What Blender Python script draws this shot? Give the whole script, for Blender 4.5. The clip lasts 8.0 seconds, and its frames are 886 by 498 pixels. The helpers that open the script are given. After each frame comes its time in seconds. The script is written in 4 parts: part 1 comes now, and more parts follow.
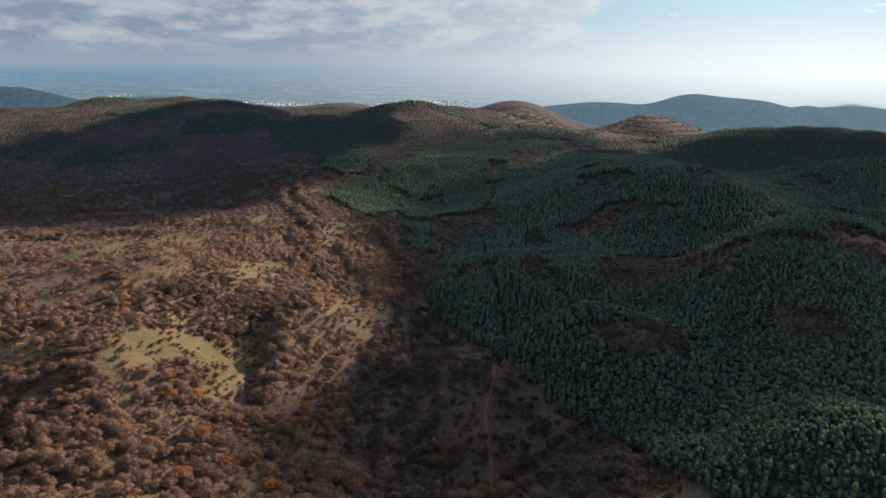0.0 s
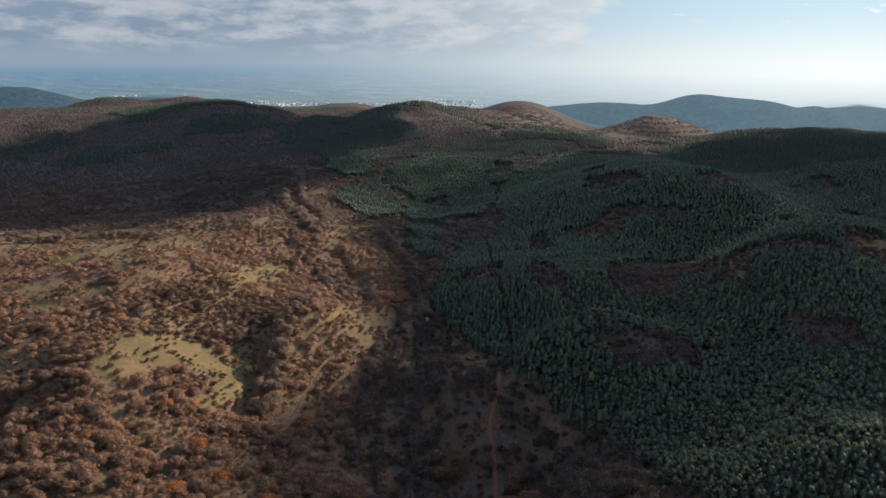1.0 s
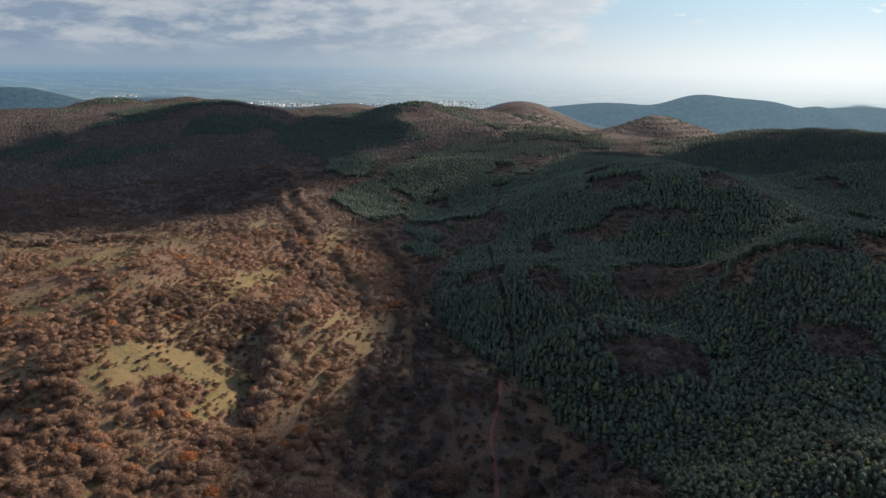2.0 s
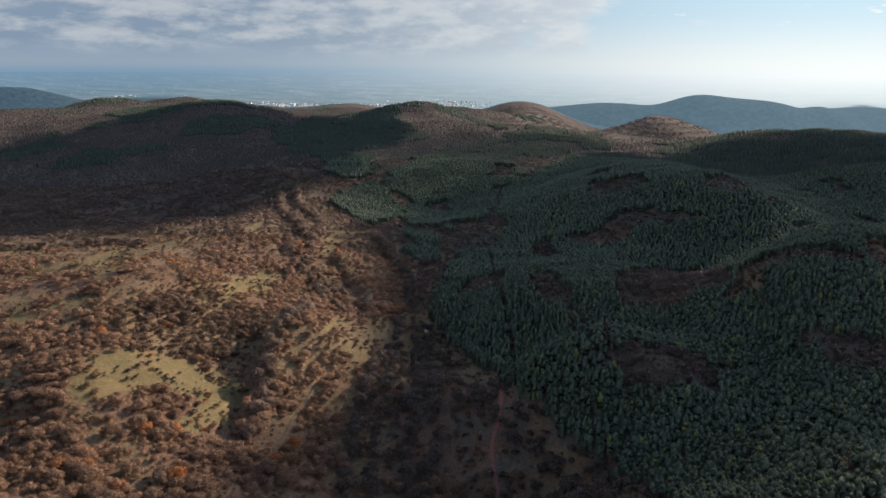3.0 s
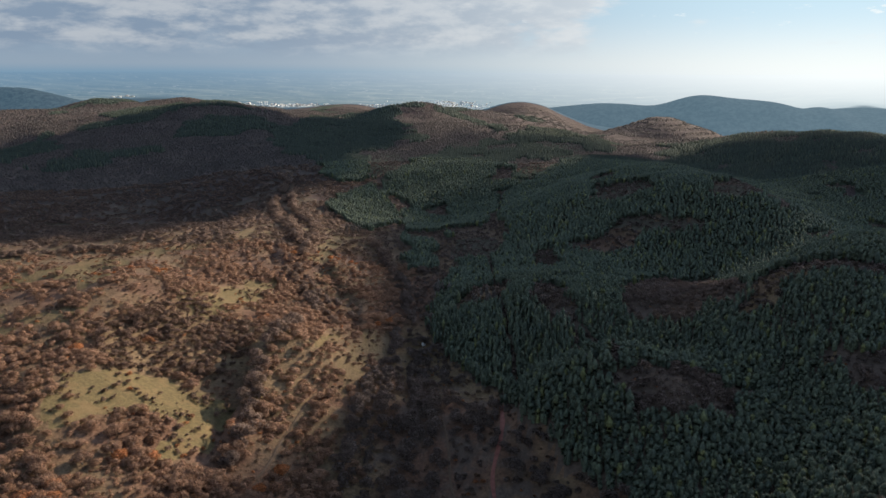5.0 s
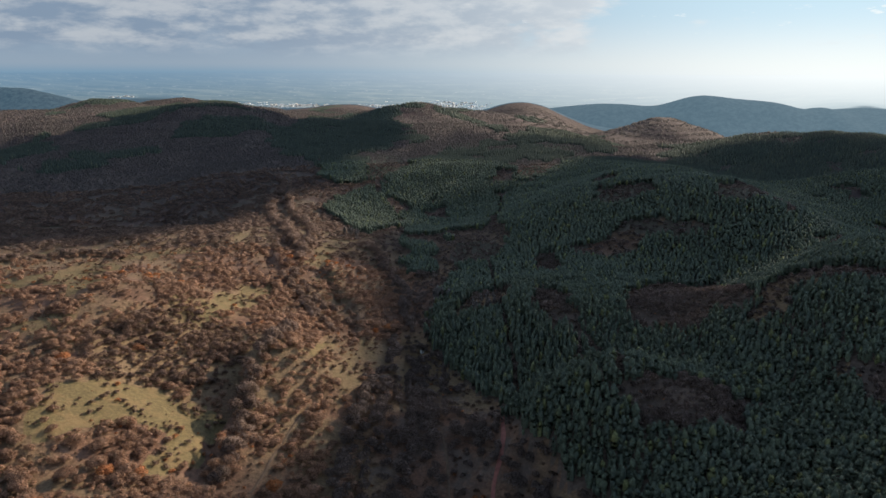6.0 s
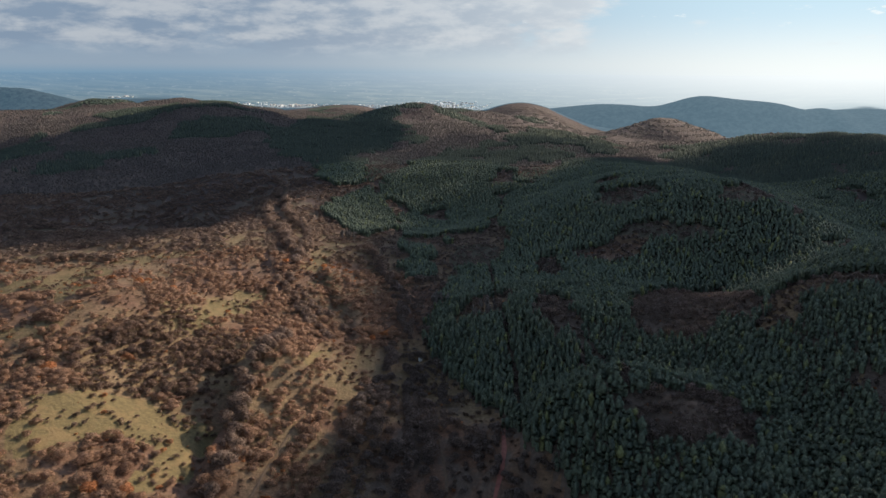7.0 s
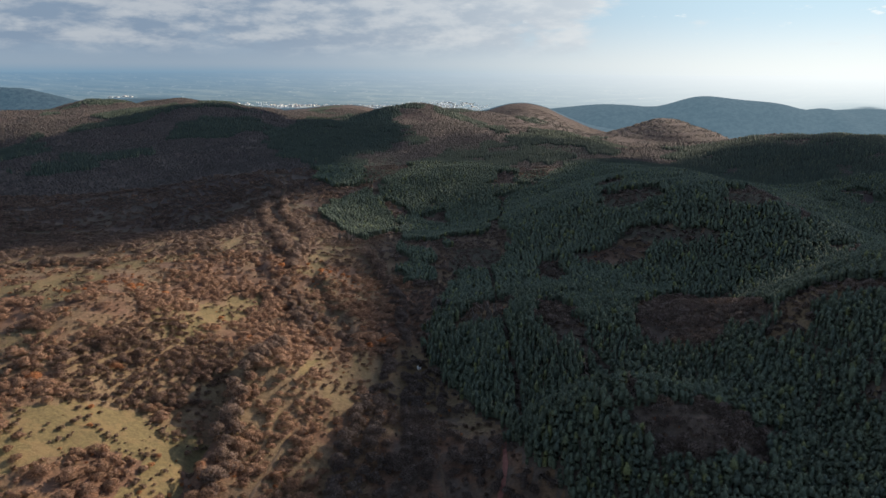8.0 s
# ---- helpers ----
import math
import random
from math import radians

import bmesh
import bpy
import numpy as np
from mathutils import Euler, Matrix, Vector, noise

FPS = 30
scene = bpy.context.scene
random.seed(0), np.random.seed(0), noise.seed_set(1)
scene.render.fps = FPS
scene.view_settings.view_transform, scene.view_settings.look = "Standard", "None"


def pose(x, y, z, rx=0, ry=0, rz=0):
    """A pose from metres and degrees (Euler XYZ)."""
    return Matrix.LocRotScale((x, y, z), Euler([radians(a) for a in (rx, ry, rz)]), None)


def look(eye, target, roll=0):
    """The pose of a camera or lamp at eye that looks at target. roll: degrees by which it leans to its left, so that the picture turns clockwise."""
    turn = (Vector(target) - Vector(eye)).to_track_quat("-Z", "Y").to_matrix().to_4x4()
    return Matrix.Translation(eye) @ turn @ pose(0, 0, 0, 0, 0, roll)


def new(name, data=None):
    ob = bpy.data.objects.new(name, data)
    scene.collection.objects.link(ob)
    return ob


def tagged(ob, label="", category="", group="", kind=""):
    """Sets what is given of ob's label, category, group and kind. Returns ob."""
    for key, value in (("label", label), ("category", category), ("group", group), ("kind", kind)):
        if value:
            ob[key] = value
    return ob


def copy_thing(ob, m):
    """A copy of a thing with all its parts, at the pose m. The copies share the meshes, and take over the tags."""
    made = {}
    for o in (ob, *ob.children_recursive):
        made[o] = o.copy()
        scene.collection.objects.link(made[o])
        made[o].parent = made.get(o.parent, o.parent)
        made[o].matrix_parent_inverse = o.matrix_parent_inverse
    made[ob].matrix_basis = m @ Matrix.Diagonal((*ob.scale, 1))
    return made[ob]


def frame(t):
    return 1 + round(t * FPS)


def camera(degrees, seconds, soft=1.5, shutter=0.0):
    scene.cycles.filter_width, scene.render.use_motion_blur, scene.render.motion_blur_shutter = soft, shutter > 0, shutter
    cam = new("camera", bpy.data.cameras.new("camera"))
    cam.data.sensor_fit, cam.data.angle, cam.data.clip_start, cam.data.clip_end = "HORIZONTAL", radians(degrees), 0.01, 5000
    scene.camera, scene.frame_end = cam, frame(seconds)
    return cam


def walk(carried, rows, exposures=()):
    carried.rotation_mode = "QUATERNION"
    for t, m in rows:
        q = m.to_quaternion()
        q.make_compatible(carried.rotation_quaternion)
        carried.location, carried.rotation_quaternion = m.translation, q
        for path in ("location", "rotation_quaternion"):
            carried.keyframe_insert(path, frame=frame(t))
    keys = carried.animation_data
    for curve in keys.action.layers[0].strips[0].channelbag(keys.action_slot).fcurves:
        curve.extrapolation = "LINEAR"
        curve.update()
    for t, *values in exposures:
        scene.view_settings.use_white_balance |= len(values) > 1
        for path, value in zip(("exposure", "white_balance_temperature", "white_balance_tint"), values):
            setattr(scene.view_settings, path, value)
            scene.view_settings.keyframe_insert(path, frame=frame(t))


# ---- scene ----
cam = camera(62.0, 8.0, soft=1.5)
# seconds, metres flown along +y, yaw, pitch, roll
PATH = [
    (0.0, 0.0, 2.336, -13.476, -0.03), (0.5, 4.22, 2.654, -13.475, -0.02), (1.0, 8.4, 2.706, -13.467, -0.02),
    (1.5, 12.66, 2.758, -13.455, -0.02), (3.0, 25.65, 2.788, -13.446, -0.02), (3.5, 30.01, 2.786, -13.444, -0.02),
    (4.0, 34.34, 2.78, -13.439, -0.01), (4.5, 38.7, 2.782, -13.434, -0.01), (6.0, 52.0, 2.795, -13.408, 0.0),
    (6.5, 56.5, 2.79, -13.398, 0.02), (7.0, 60.99, 2.795, -13.392, 0.04), (7.5, 65.51, 2.81, -13.39, 0.04),
    (8.0, 70.0, 2.822, -13.387, 0.05),
]
walk(cam, [(t, pose(0, y, 120.0, 90 + pitch, 0, yaw) @ pose(0, 0, 0, 0, 0, roll)) for t, y, yaw, pitch, roll in PATH])
scene.view_settings.exposure = 0.95

# ---- sky and sun ----
SUN_AZIMUTH, SUN_HEIGHT = 50.0, 27.0
SUN_WAY = Vector((math.sin(radians(SUN_AZIMUTH)) * math.cos(radians(SUN_HEIGHT)),
                  math.cos(radians(SUN_AZIMUTH)) * math.cos(radians(SUN_HEIGHT)), math.sin(radians(SUN_HEIGHT))))
sun = new("sun", bpy.data.lights.new("sun", "SUN"))
sun.data.energy, sun.data.angle, sun.data.color = 4.6, radians(0.7), (1.0, 0.84, 0.66)
sun.matrix_world = look((0, 0, 900), Vector((0, 0, 900)) - SUN_WAY)

world = bpy.data.worlds.new("sky")
scene.world = world
world.use_nodes = True
wt = world.node_tree
wt.nodes.clear()


def wmath(op, a, b=None, c=None, clamp=False):
    n = wt.nodes.new("ShaderNodeMath")
    n.operation, n.use_clamp = op, clamp
    for k, v in enumerate((a, b, c)):
        if v is None:
            continue
        if isinstance(v, (int, float)):
            n.inputs[k].default_value = v
        else:
            wt.links.new(v, n.inputs[k])
    return n.outputs[0]


def wramp(value, lo, hi):
    n = wt.nodes.new("ShaderNodeMapRange")
    n.interpolation_type = "SMOOTHSTEP"
    wt.links.new(value, n.inputs[0])
    n.inputs[1].default_value, n.inputs[2].default_value = lo, hi
    return n.outputs[0]


def wmix(fac, a, b):
    n = wt.nodes.new("ShaderNodeMix")
    n.data_type = "RGBA"
    wt.links.new(fac, n.inputs[0])
    for k, v in ((6, a), (7, b)):
        if isinstance(v, tuple):
            n.inputs[k].default_value = (*v, 1)
        else:
            wt.links.new(v, n.inputs[k])
    return n.outputs[2]


sky = wt.nodes.new("ShaderNodeTexSky")
sky.sky_type, sky.sun_disc = "NISHITA", False
sky.sun_elevation, sky.sun_rotation = radians(SUN_HEIGHT), radians(SUN_AZIMUTH)
sky.altitude, sky.air_density, sky.dust_density, sky.ozone_density = 300, 1.0, 1.2, 1.5
way = wt.nodes.new("ShaderNodeTexCoord").outputs["Generated"]
xyz = wt.nodes.new("ShaderNodeSeparateXYZ")
wt.links.new(way, xyz.inputs[0])
aside, height = xyz.outputs[0], xyz.outputs[2]


def wnoise(wide, tall, detail, rough, shift):
    """Cloud shapes over the bearing and the height above the horizon."""
    flat = wt.nodes.new("ShaderNodeCombineXYZ")
    wt.links.new(wmath("MULTIPLY_ADD", aside, wide, shift), flat.inputs[0])
    wt.links.new(wmath("MULTIPLY_ADD", height, tall, shift * 0.7), flat.inputs[1])
    wt.links.new(wmath("MULTIPLY", xyz.outputs[1], wide * 0.5), flat.inputs[2])
    n = wt.nodes.new("ShaderNodeTexNoise")
    n.inputs["Scale"].default_value, n.inputs["Detail"].default_value, n.inputs["Roughness"].default_value = 1.0, detail, rough
    wt.links.new(flat.outputs[0], n.inputs["Vector"])
    return n.outputs["Fac"]


# clear sky: deep overhead, blue low down, milky over the horizon and brightest below the sun
clear = wt.nodes.new("ShaderNodeVectorMath")
clear.operation = "SCALE"
wt.links.new(sky.outputs[0], clear.inputs[0])
clear.inputs["Scale"].default_value = 0.12
sunward = wmath("POWER", wramp(aside, -0.53, 0.47), 1.5)
upper = wmix(sunward, (0.124, 0.176, 0.243), (0.326, 0.431, 0.493))
lower = wmix(sunward, (0.151, 0.194, 0.241), (0.50, 0.525, 0.515))
band = wmix(wramp(height, -0.002, 0.085), lower, upper)
rim = wmix(sunward, (0.094, 0.163, 0.230), (0.50, 0.525, 0.52))
band = wmix(wramp(height, -0.003, 0.014), rim, band)
air = wmix(wramp(height, 0.08, 0.35), band, clear.outputs[0])
# a bank of broken cloud, lit along its upper edges, that thins out towards the sun
bank = wnoise(8.0, 24.0, 9, 0.6, 2.3)
lumps = wnoise(17.0, 48.0, 9, 0.6, 5.1)
thin = wmath("MULTIPLY", wramp(aside, 0.02, 0.22), 0.30)
more = wmath("MULTIPLY", wramp(height, 0.03, 0.10), 0.10)
amount = wmath("SUBTRACT", wmath("ADD", wmath("ADD", bank, more), wmath("MULTIPLY", lumps, 0.15)), thin)
cover_sky = wmath("MULTIPLY", wramp(amount, 0.38, 0.55), wramp(height, 0.012, 0.045))
shade = wramp(wmath("ADD", lumps, wmath("MULTIPLY", height, 1.0)), 0.44, 0.72)
grey = wmix(shade, (0.118, 0.158, 0.213), (0.255, 0.275, 0.30))
grey = wmix(wmath("MULTIPLY", sunward, 0.8), grey, (0.50, 0.515, 0.515))
# overhead one looks up at the grey undersides
grey = wmix(wramp(height, 0.15, 0.5), grey, (0.17, 0.225, 0.32))
wisps = wmath("MULTIPLY", wramp(wnoise(26.0, 95.0, 5, 0.55, 11.7), 0.62, 0.70), wramp(height, 0.035, 0.06))
air = wmix(wmath("MULTIPLY", wisps, 0.6), air, (0.52, 0.53, 0.52))
final = wmix(wmath("MULTIPLY", cover_sky, 0.88), air, grey)
bg = wt.nodes.new("ShaderNodeBackground")
bg.inputs["Strength"].default_value = 1.0
wt.links.new(final, bg.inputs[0])
wt.links.new(bg.outputs[0], wt.nodes.new("ShaderNodeOutputWorld").inputs[0])

# ---- materials ----
def material(name):
    m = bpy.data.materials.new(name)
    m.use_nodes = True
    return m, m.node_tree, m.node_tree.nodes["Principled BSDF"]


def mixed(tree, fac, a, b, blend="MIX"):
    n = tree.nodes.new("ShaderNodeMix")
    n.data_type, n.blend_type = "RGBA", blend
    for k, v in ((0, fac), (6, a), (7, b)):
        if isinstance(v, (int, float)):
            n.inputs[k].default_value = v
        elif isinstance(v, tuple):
            n.inputs[k].default_value = (*v, 1)
        else:
            tree.links.new(v, n.inputs[k])
    return n.outputs[2]


def noisy(tree, scale, detail=5, rough=0.6, vector=None):
    n = tree.nodes.new("ShaderNodeTexNoise")
    n.inputs["Scale"].default_value, n.inputs["Detail"].default_value, n.inputs["Roughness"].default_value = scale, detail, rough
    if vector is None:
        vector = tree.nodes.new("ShaderNodeNewGeometry").outputs["Position"]
    tree.links.new(vector, n.inputs["Vector"])
    return n.outputs["Fac"]


def stepped(tree, value, lo, hi):
    n = tree.nodes.new("ShaderNodeMapRange")
    n.interpolation_type = "SMOOTHSTEP"
    tree.links.new(value, n.inputs[0])
    n.inputs[1].default_value, n.inputs[2].default_value = lo, hi
    return n.outputs[0]


def summed(tree, a, b, op="ADD", clamp=False):
    n = tree.nodes.new("ShaderNodeMath")
    n.operation, n.use_clamp = op, clamp
    for k, v in enumerate((a, b)):
        if isinstance(v, (int, float)):
            n.inputs[k].default_value = v
        else:
            tree.links.new(v, n.inputs[k])
    return n.outputs[0]


def read(tree, name):
    n = tree.nodes.new("ShaderNodeAttribute")
    n.attribute_name = name
    return n.outputs["Fac"]


def bumped(tree, bsdf, height, strength, distance):
    n = tree.nodes.new("ShaderNodeBump")
    n.inputs["Strength"].default_value, n.inputs["Distance"].default_value = strength, distance
    tree.links.new(height, n.inputs["Height"])
    tree.links.new(n.outputs[0], bsdf.inputs["Normal"])


def ground_material():
    m, t, b = material("winter_ground")
    fine, mid, big = noisy(t, 0.9, 6, 0.7), noisy(t, 0.13, 5), noisy(t, 0.02, 4)
    litter = mixed(t, stepped(t, fine, 0.3, 0.7), (0.062, 0.035, 0.024), (0.150, 0.086, 0.056))
    litter = mixed(t, summed(t, stepped(t, mid, 0.5, 0.66), 0.7, "MULTIPLY"), litter, (0.168, 0.102, 0.070))
    litter = mixed(t, summed(t, stepped(t, big, 0.42, 0.58), 0.6, "MULTIPLY"), litter, mixed(t, stepped(t, fine, 0.3, 0.7), (0.12, 0.088, 0.048), (0.22, 0.165, 0.092)))
    grass = mixed(t, stepped(t, fine, 0.32, 0.68), (0.088, 0.068, 0.034), (0.152, 0.117, 0.056))
    grass = mixed(t, summed(t, stepped(t, mid, 0.48, 0.62), 0.6, "MULTIPLY"), grass, (0.175, 0.118, 0.060))
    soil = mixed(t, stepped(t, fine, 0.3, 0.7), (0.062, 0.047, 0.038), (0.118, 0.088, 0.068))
    soil = mixed(t, read(t, "far_tone"), soil, mixed(t, stepped(t, mid, 0.35, 0.65), (0.026, 0.042, 0.028), (0.05, 0.072, 0.048)))
    wob = summed(t, summed(t, mid, 0.5, "SUBTRACT"), 0.9, "MULTIPLY")
    col = mixed(t, stepped(t, summed(t, read(t, "meadow"), wob), 0.35, 0.65), litter, grass)
    # farther off, the wooded floor's colour is greyed with painted haze
    far_tone = mixed(t, stepped(t, mid, 0.35, 0.65), (0.042, 0.034, 0.034), (0.074, 0.060, 0.056))
    col = mixed(t, read(t, "far_tone"), col, far_tone)
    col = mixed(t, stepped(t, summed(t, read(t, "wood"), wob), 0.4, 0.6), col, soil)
    t.links.new(col, b.inputs["Base Color"])
    b.inputs["Roughness"].default_value = 0.95
    b.inputs["Specular IOR Level"].default_value = 0.1
    bumped(t, b, summed(t, fine, mid), 0.7, 0.6)
    return m


def distance_material():
    """The far plain and ridges, kilometres of bright haze painted into their colour."""
    m, t, b = material("distance")
    split = t.nodes.new("ShaderNodeSeparateXYZ")
    place = t.nodes.new("ShaderNodeNewGeometry").outputs["Position"]
    t.links.new(place, split.inputs[0])
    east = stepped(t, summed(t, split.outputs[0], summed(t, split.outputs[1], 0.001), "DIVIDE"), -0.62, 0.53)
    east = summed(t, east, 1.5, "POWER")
    mp = t.nodes.new("ShaderNodeMapping")
    mp.inputs["Scale"].default_value = (0.010, 0.032, 0)
    t.links.new(place, mp.inputs[0])
    vor = t.nodes.new("ShaderNodeTexVoronoi")
    vor.inputs["Scale"].default_value = 1.0
    t.links.new(mp.outputs[0], vor.inputs["Vector"])
    patch = t.nodes.new("ShaderNodeSeparateColor")
    t.links.new(vor.outputs["Color"], patch.inputs[0])
    streak = noisy(t, 0.45, 4, 0.6, mp.outputs[0])
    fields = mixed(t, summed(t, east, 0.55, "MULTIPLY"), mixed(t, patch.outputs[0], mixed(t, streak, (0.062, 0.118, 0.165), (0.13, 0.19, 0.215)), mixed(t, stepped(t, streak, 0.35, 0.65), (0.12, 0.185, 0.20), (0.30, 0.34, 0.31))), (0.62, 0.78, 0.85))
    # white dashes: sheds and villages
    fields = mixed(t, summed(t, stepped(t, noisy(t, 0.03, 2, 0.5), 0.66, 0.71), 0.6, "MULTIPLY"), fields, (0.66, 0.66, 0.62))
    # painted haze: blue in the west, whiter towards the sun
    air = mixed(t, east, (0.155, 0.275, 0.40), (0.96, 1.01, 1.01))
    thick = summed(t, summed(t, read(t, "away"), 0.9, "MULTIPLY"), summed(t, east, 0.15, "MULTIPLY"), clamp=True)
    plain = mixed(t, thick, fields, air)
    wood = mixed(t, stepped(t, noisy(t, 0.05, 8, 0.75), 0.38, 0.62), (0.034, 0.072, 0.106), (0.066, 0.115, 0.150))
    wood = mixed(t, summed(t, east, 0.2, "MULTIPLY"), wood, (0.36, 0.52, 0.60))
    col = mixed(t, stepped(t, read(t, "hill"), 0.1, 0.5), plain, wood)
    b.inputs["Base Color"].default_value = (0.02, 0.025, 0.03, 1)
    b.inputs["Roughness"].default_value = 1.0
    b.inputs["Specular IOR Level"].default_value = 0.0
    # not a lamp: the backdrop glows to carry its painted haze and daylight
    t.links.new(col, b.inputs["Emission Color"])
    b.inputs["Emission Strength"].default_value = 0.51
    return m


def foliage_material(name, dark, light, odd, odd_share, rough=0.8, glow=0.0, gaps=0.0, grain=3.0, fleck=1.6, uneven=1.2):
    """Twigs or needles: each tree its own tone, a share of them in another colour."""
    m, t, b = material(name)
    info = t.nodes.new("ShaderNodeObjectInfo").outputs["Random"]
    tint = read(t, "tint")
    tone = summed(t, tint, summed(t, info, summed(t, tint, 0.001, "LESS_THAN"), "MULTIPLY"))
    leaf = t.nodes.new("ShaderNodeNewGeometry").outputs["Random Per Island"]
    col = mixed(t, summed(t, summed(t, tone, 0.55, "MULTIPLY"), summed(t, leaf, 0.5, "MULTIPLY")), dark, light)
    col = mixed(t, stepped(t, tone, 1 - odd_share - 0.03, 1 - odd_share + 0.03), col, odd)
    # fine sprays: pale tips over darker inner twigs
    spray = stepped(t, noisy(t, fleck, 3, 0.65), 0.36, 0.64)
    col = mixed(t, 1.0, col, mixed(t, spray, (0.72, 0.71, 0.71), (1.24, 1.23, 1.22)), "MULTIPLY")
    t.links.new(col, b.inputs["Base Color"])
    b.inputs["Roughness"].default_value = rough
    b.inputs["Specular IOR Level"].default_value = 0.2
    relief = t.nodes.new("ShaderNodeBump")
    relief.inputs["Strength"].default_value, relief.inputs["Distance"].default_value = 1.0, uneven
    t.links.new(noisy(t, fleck, 4, 0.7), relief.inputs["Height"])
    t.links.new(relief.outputs[0], b.inputs["Normal"])
    if glow:
        b.inputs["Transmission Weight"].default_value = 0.0
        back = t.nodes.new("ShaderNodeBsdfTranslucent")
        t.links.new(col, back.inputs["Color"])
        t.links.new(relief.outputs[0], back.inputs["Normal"])
        mix = t.nodes.new("ShaderNodeMixShader")
        mix.inputs[0].default_value = glow
        t.links.new(b.outputs[0], mix.inputs[1])
        t.links.new(back.outputs[0], mix.inputs[2])
        out = mix.outputs[0]
        if gaps:
            # fine twigs: the air shows between them
            see = t.nodes.new("ShaderNodeMixShader")
            t.links.new(stepped(t, noisy(t, grain, 2, 0.5), gaps - 0.06, gaps + 0.06), see.inputs[0])
            t.links.new(t.nodes.new("ShaderNodeBsdfTransparent").outputs[0], see.inputs[1])
            t.links.new(out, see.inputs[2])
            out = see.outputs[0]
        t.links.new(out, t.nodes["Material Output"].inputs[0])
    return m


def plain_material(name, a, c, scale, rough=0.9):
    m, t, b = material(name)
    t.links.new(mixed(t, stepped(t, noisy(t, scale, 5, 0.65), 0.3, 0.7), a, c), b.inputs["Base Color"])
    b.inputs["Roughness"].default_value = rough
    b.inputs["Specular IOR Level"].default_value = 0.2
    bumped(t, b, noisy(t, scale * 3), 0.5, 0.05)
    return m


GROUND = ground_material()
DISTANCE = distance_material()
NEEDLES = foliage_material("pine_needles", (0.058, 0.076, 0.060), (0.099, 0.122, 0.076), (0.135, 0.146, 0.062), 0.06, glow=0.12, fleck=1.3, uneven=0.2)
TWIGS = foliage_material("bare_twigs", (0.205, 0.120, 0.083), (0.410, 0.256, 0.172), (0.43, 0.170, 0.066), 0.05, glow=0.5, gaps=0.47, grain=2.6)
# twigs painted darker for the shade that lies in the hollow
HOLLOW_SHADE_TWIGS = foliage_material("hollow_shade_twigs", (0.125, 0.080, 0.062), (0.250, 0.165, 0.122), (0.30, 0.14, 0.07), 0.03, glow=0.5, gaps=0.47, grain=2.6)
# greyed twigs: middle-distance haze is mixed into their colour
MID_TWIGS = foliage_material("haze_mauve_twigs", (0.140, 0.100, 0.082), (0.270, 0.196, 0.158), (0.28, 0.17, 0.11), 0.03, glow=0.6, gaps=0.46, grain=1.6)
SCRUB = foliage_material("scrub", (0.105, 0.072, 0.054), (0.235, 0.155, 0.108), (0.36, 0.145, 0.060), 0.18, glow=0.4, gaps=0.45)
# far crowns, coloured for shade on the needles and haze on the twigs
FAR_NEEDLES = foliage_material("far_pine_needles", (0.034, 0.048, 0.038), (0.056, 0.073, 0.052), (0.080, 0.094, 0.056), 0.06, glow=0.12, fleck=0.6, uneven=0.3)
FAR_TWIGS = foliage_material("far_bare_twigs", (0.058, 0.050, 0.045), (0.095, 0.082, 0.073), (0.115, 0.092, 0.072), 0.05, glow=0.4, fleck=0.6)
PALE_TWIGS = foliage_material("pale_twigs", (0.13, 0.112, 0.102), (0.25, 0.225, 0.21), (0.25, 0.225, 0.21), 0.05, glow=0.5, gaps=0.42, grain=2.4)
# a greyer copy of the twigs, shade in its colour, for shaded ground
SHADE_GREY_TWIGS = foliage_material("shade_grey_twigs", (0.112, 0.086, 0.075), (0.206, 0.160, 0.138), (0.22, 0.145, 0.10), 0.04, glow=0.5, gaps=0.49, grain=2.0)
PALE_BARK = plain_material("pale_bark", (0.20, 0.18, 0.16), (0.36, 0.33, 0.30), 2.0)
POLE_WOOD = plain_material("weathered_pole", (0.16, 0.13, 0.10), (0.28, 0.24, 0.20), 1.5)
BARK = plain_material("grey_bark", (0.10, 0.08, 0.065), (0.24, 0.21, 0.18), 2.0)
PINE_BARK = plain_material("pine_bark", (0.07, 0.045, 0.03), (0.15, 0.09, 0.06), 2.0)
RED_DIRT = plain_material("red_dirt", (0.14, 0.055, 0.044), (0.22, 0.090, 0.068), 0.7)
PALE_DIRT = plain_material("pale_dirt", (0.075, 0.050, 0.033), (0.125, 0.085, 0.055), 0.7)

# ---- the land ----
SWELLS = []


GULLY_UP = [(-117, 454), (-112, 442), (-107, 427)]
GULLY = [(-81, 331), (-84, 326), (-85, 315), (-87, 304), (-84, 289), (-83, 274), (-82, 258), (-83, 246)]
BANK = [(-90, 459), (-80, 434), (-66, 402), (-55, 371), (-49, 343)]


def swell(x, y, rise, wide, deep):
    SWELLS.append((x, y, rise, wide, deep))


swell(-417, 1287, 56.5, 109, 133)
swell(-254, 1536, 13.4, 45, 60)
swell(-128, 1509, 52.6, 95, 60)
swell(-234, 1522, -5.9, 146, 60)
swell(159, 2522, 110.6, 134, 317)
swell(379, 1562, 67.4, 79, 155)
swell(-812, 1336, 52.6, 262, 283)
swell(-933, 1774, 43.2, 106, 75)
swell(-989, 2191, 71.7, 209, 167)
swell(-754, 2072, 48.3, 187, 401)
swell(-436, 2506, 70.8, 128, 204)
swell(-381, 1979, 42.0, 261, 254)
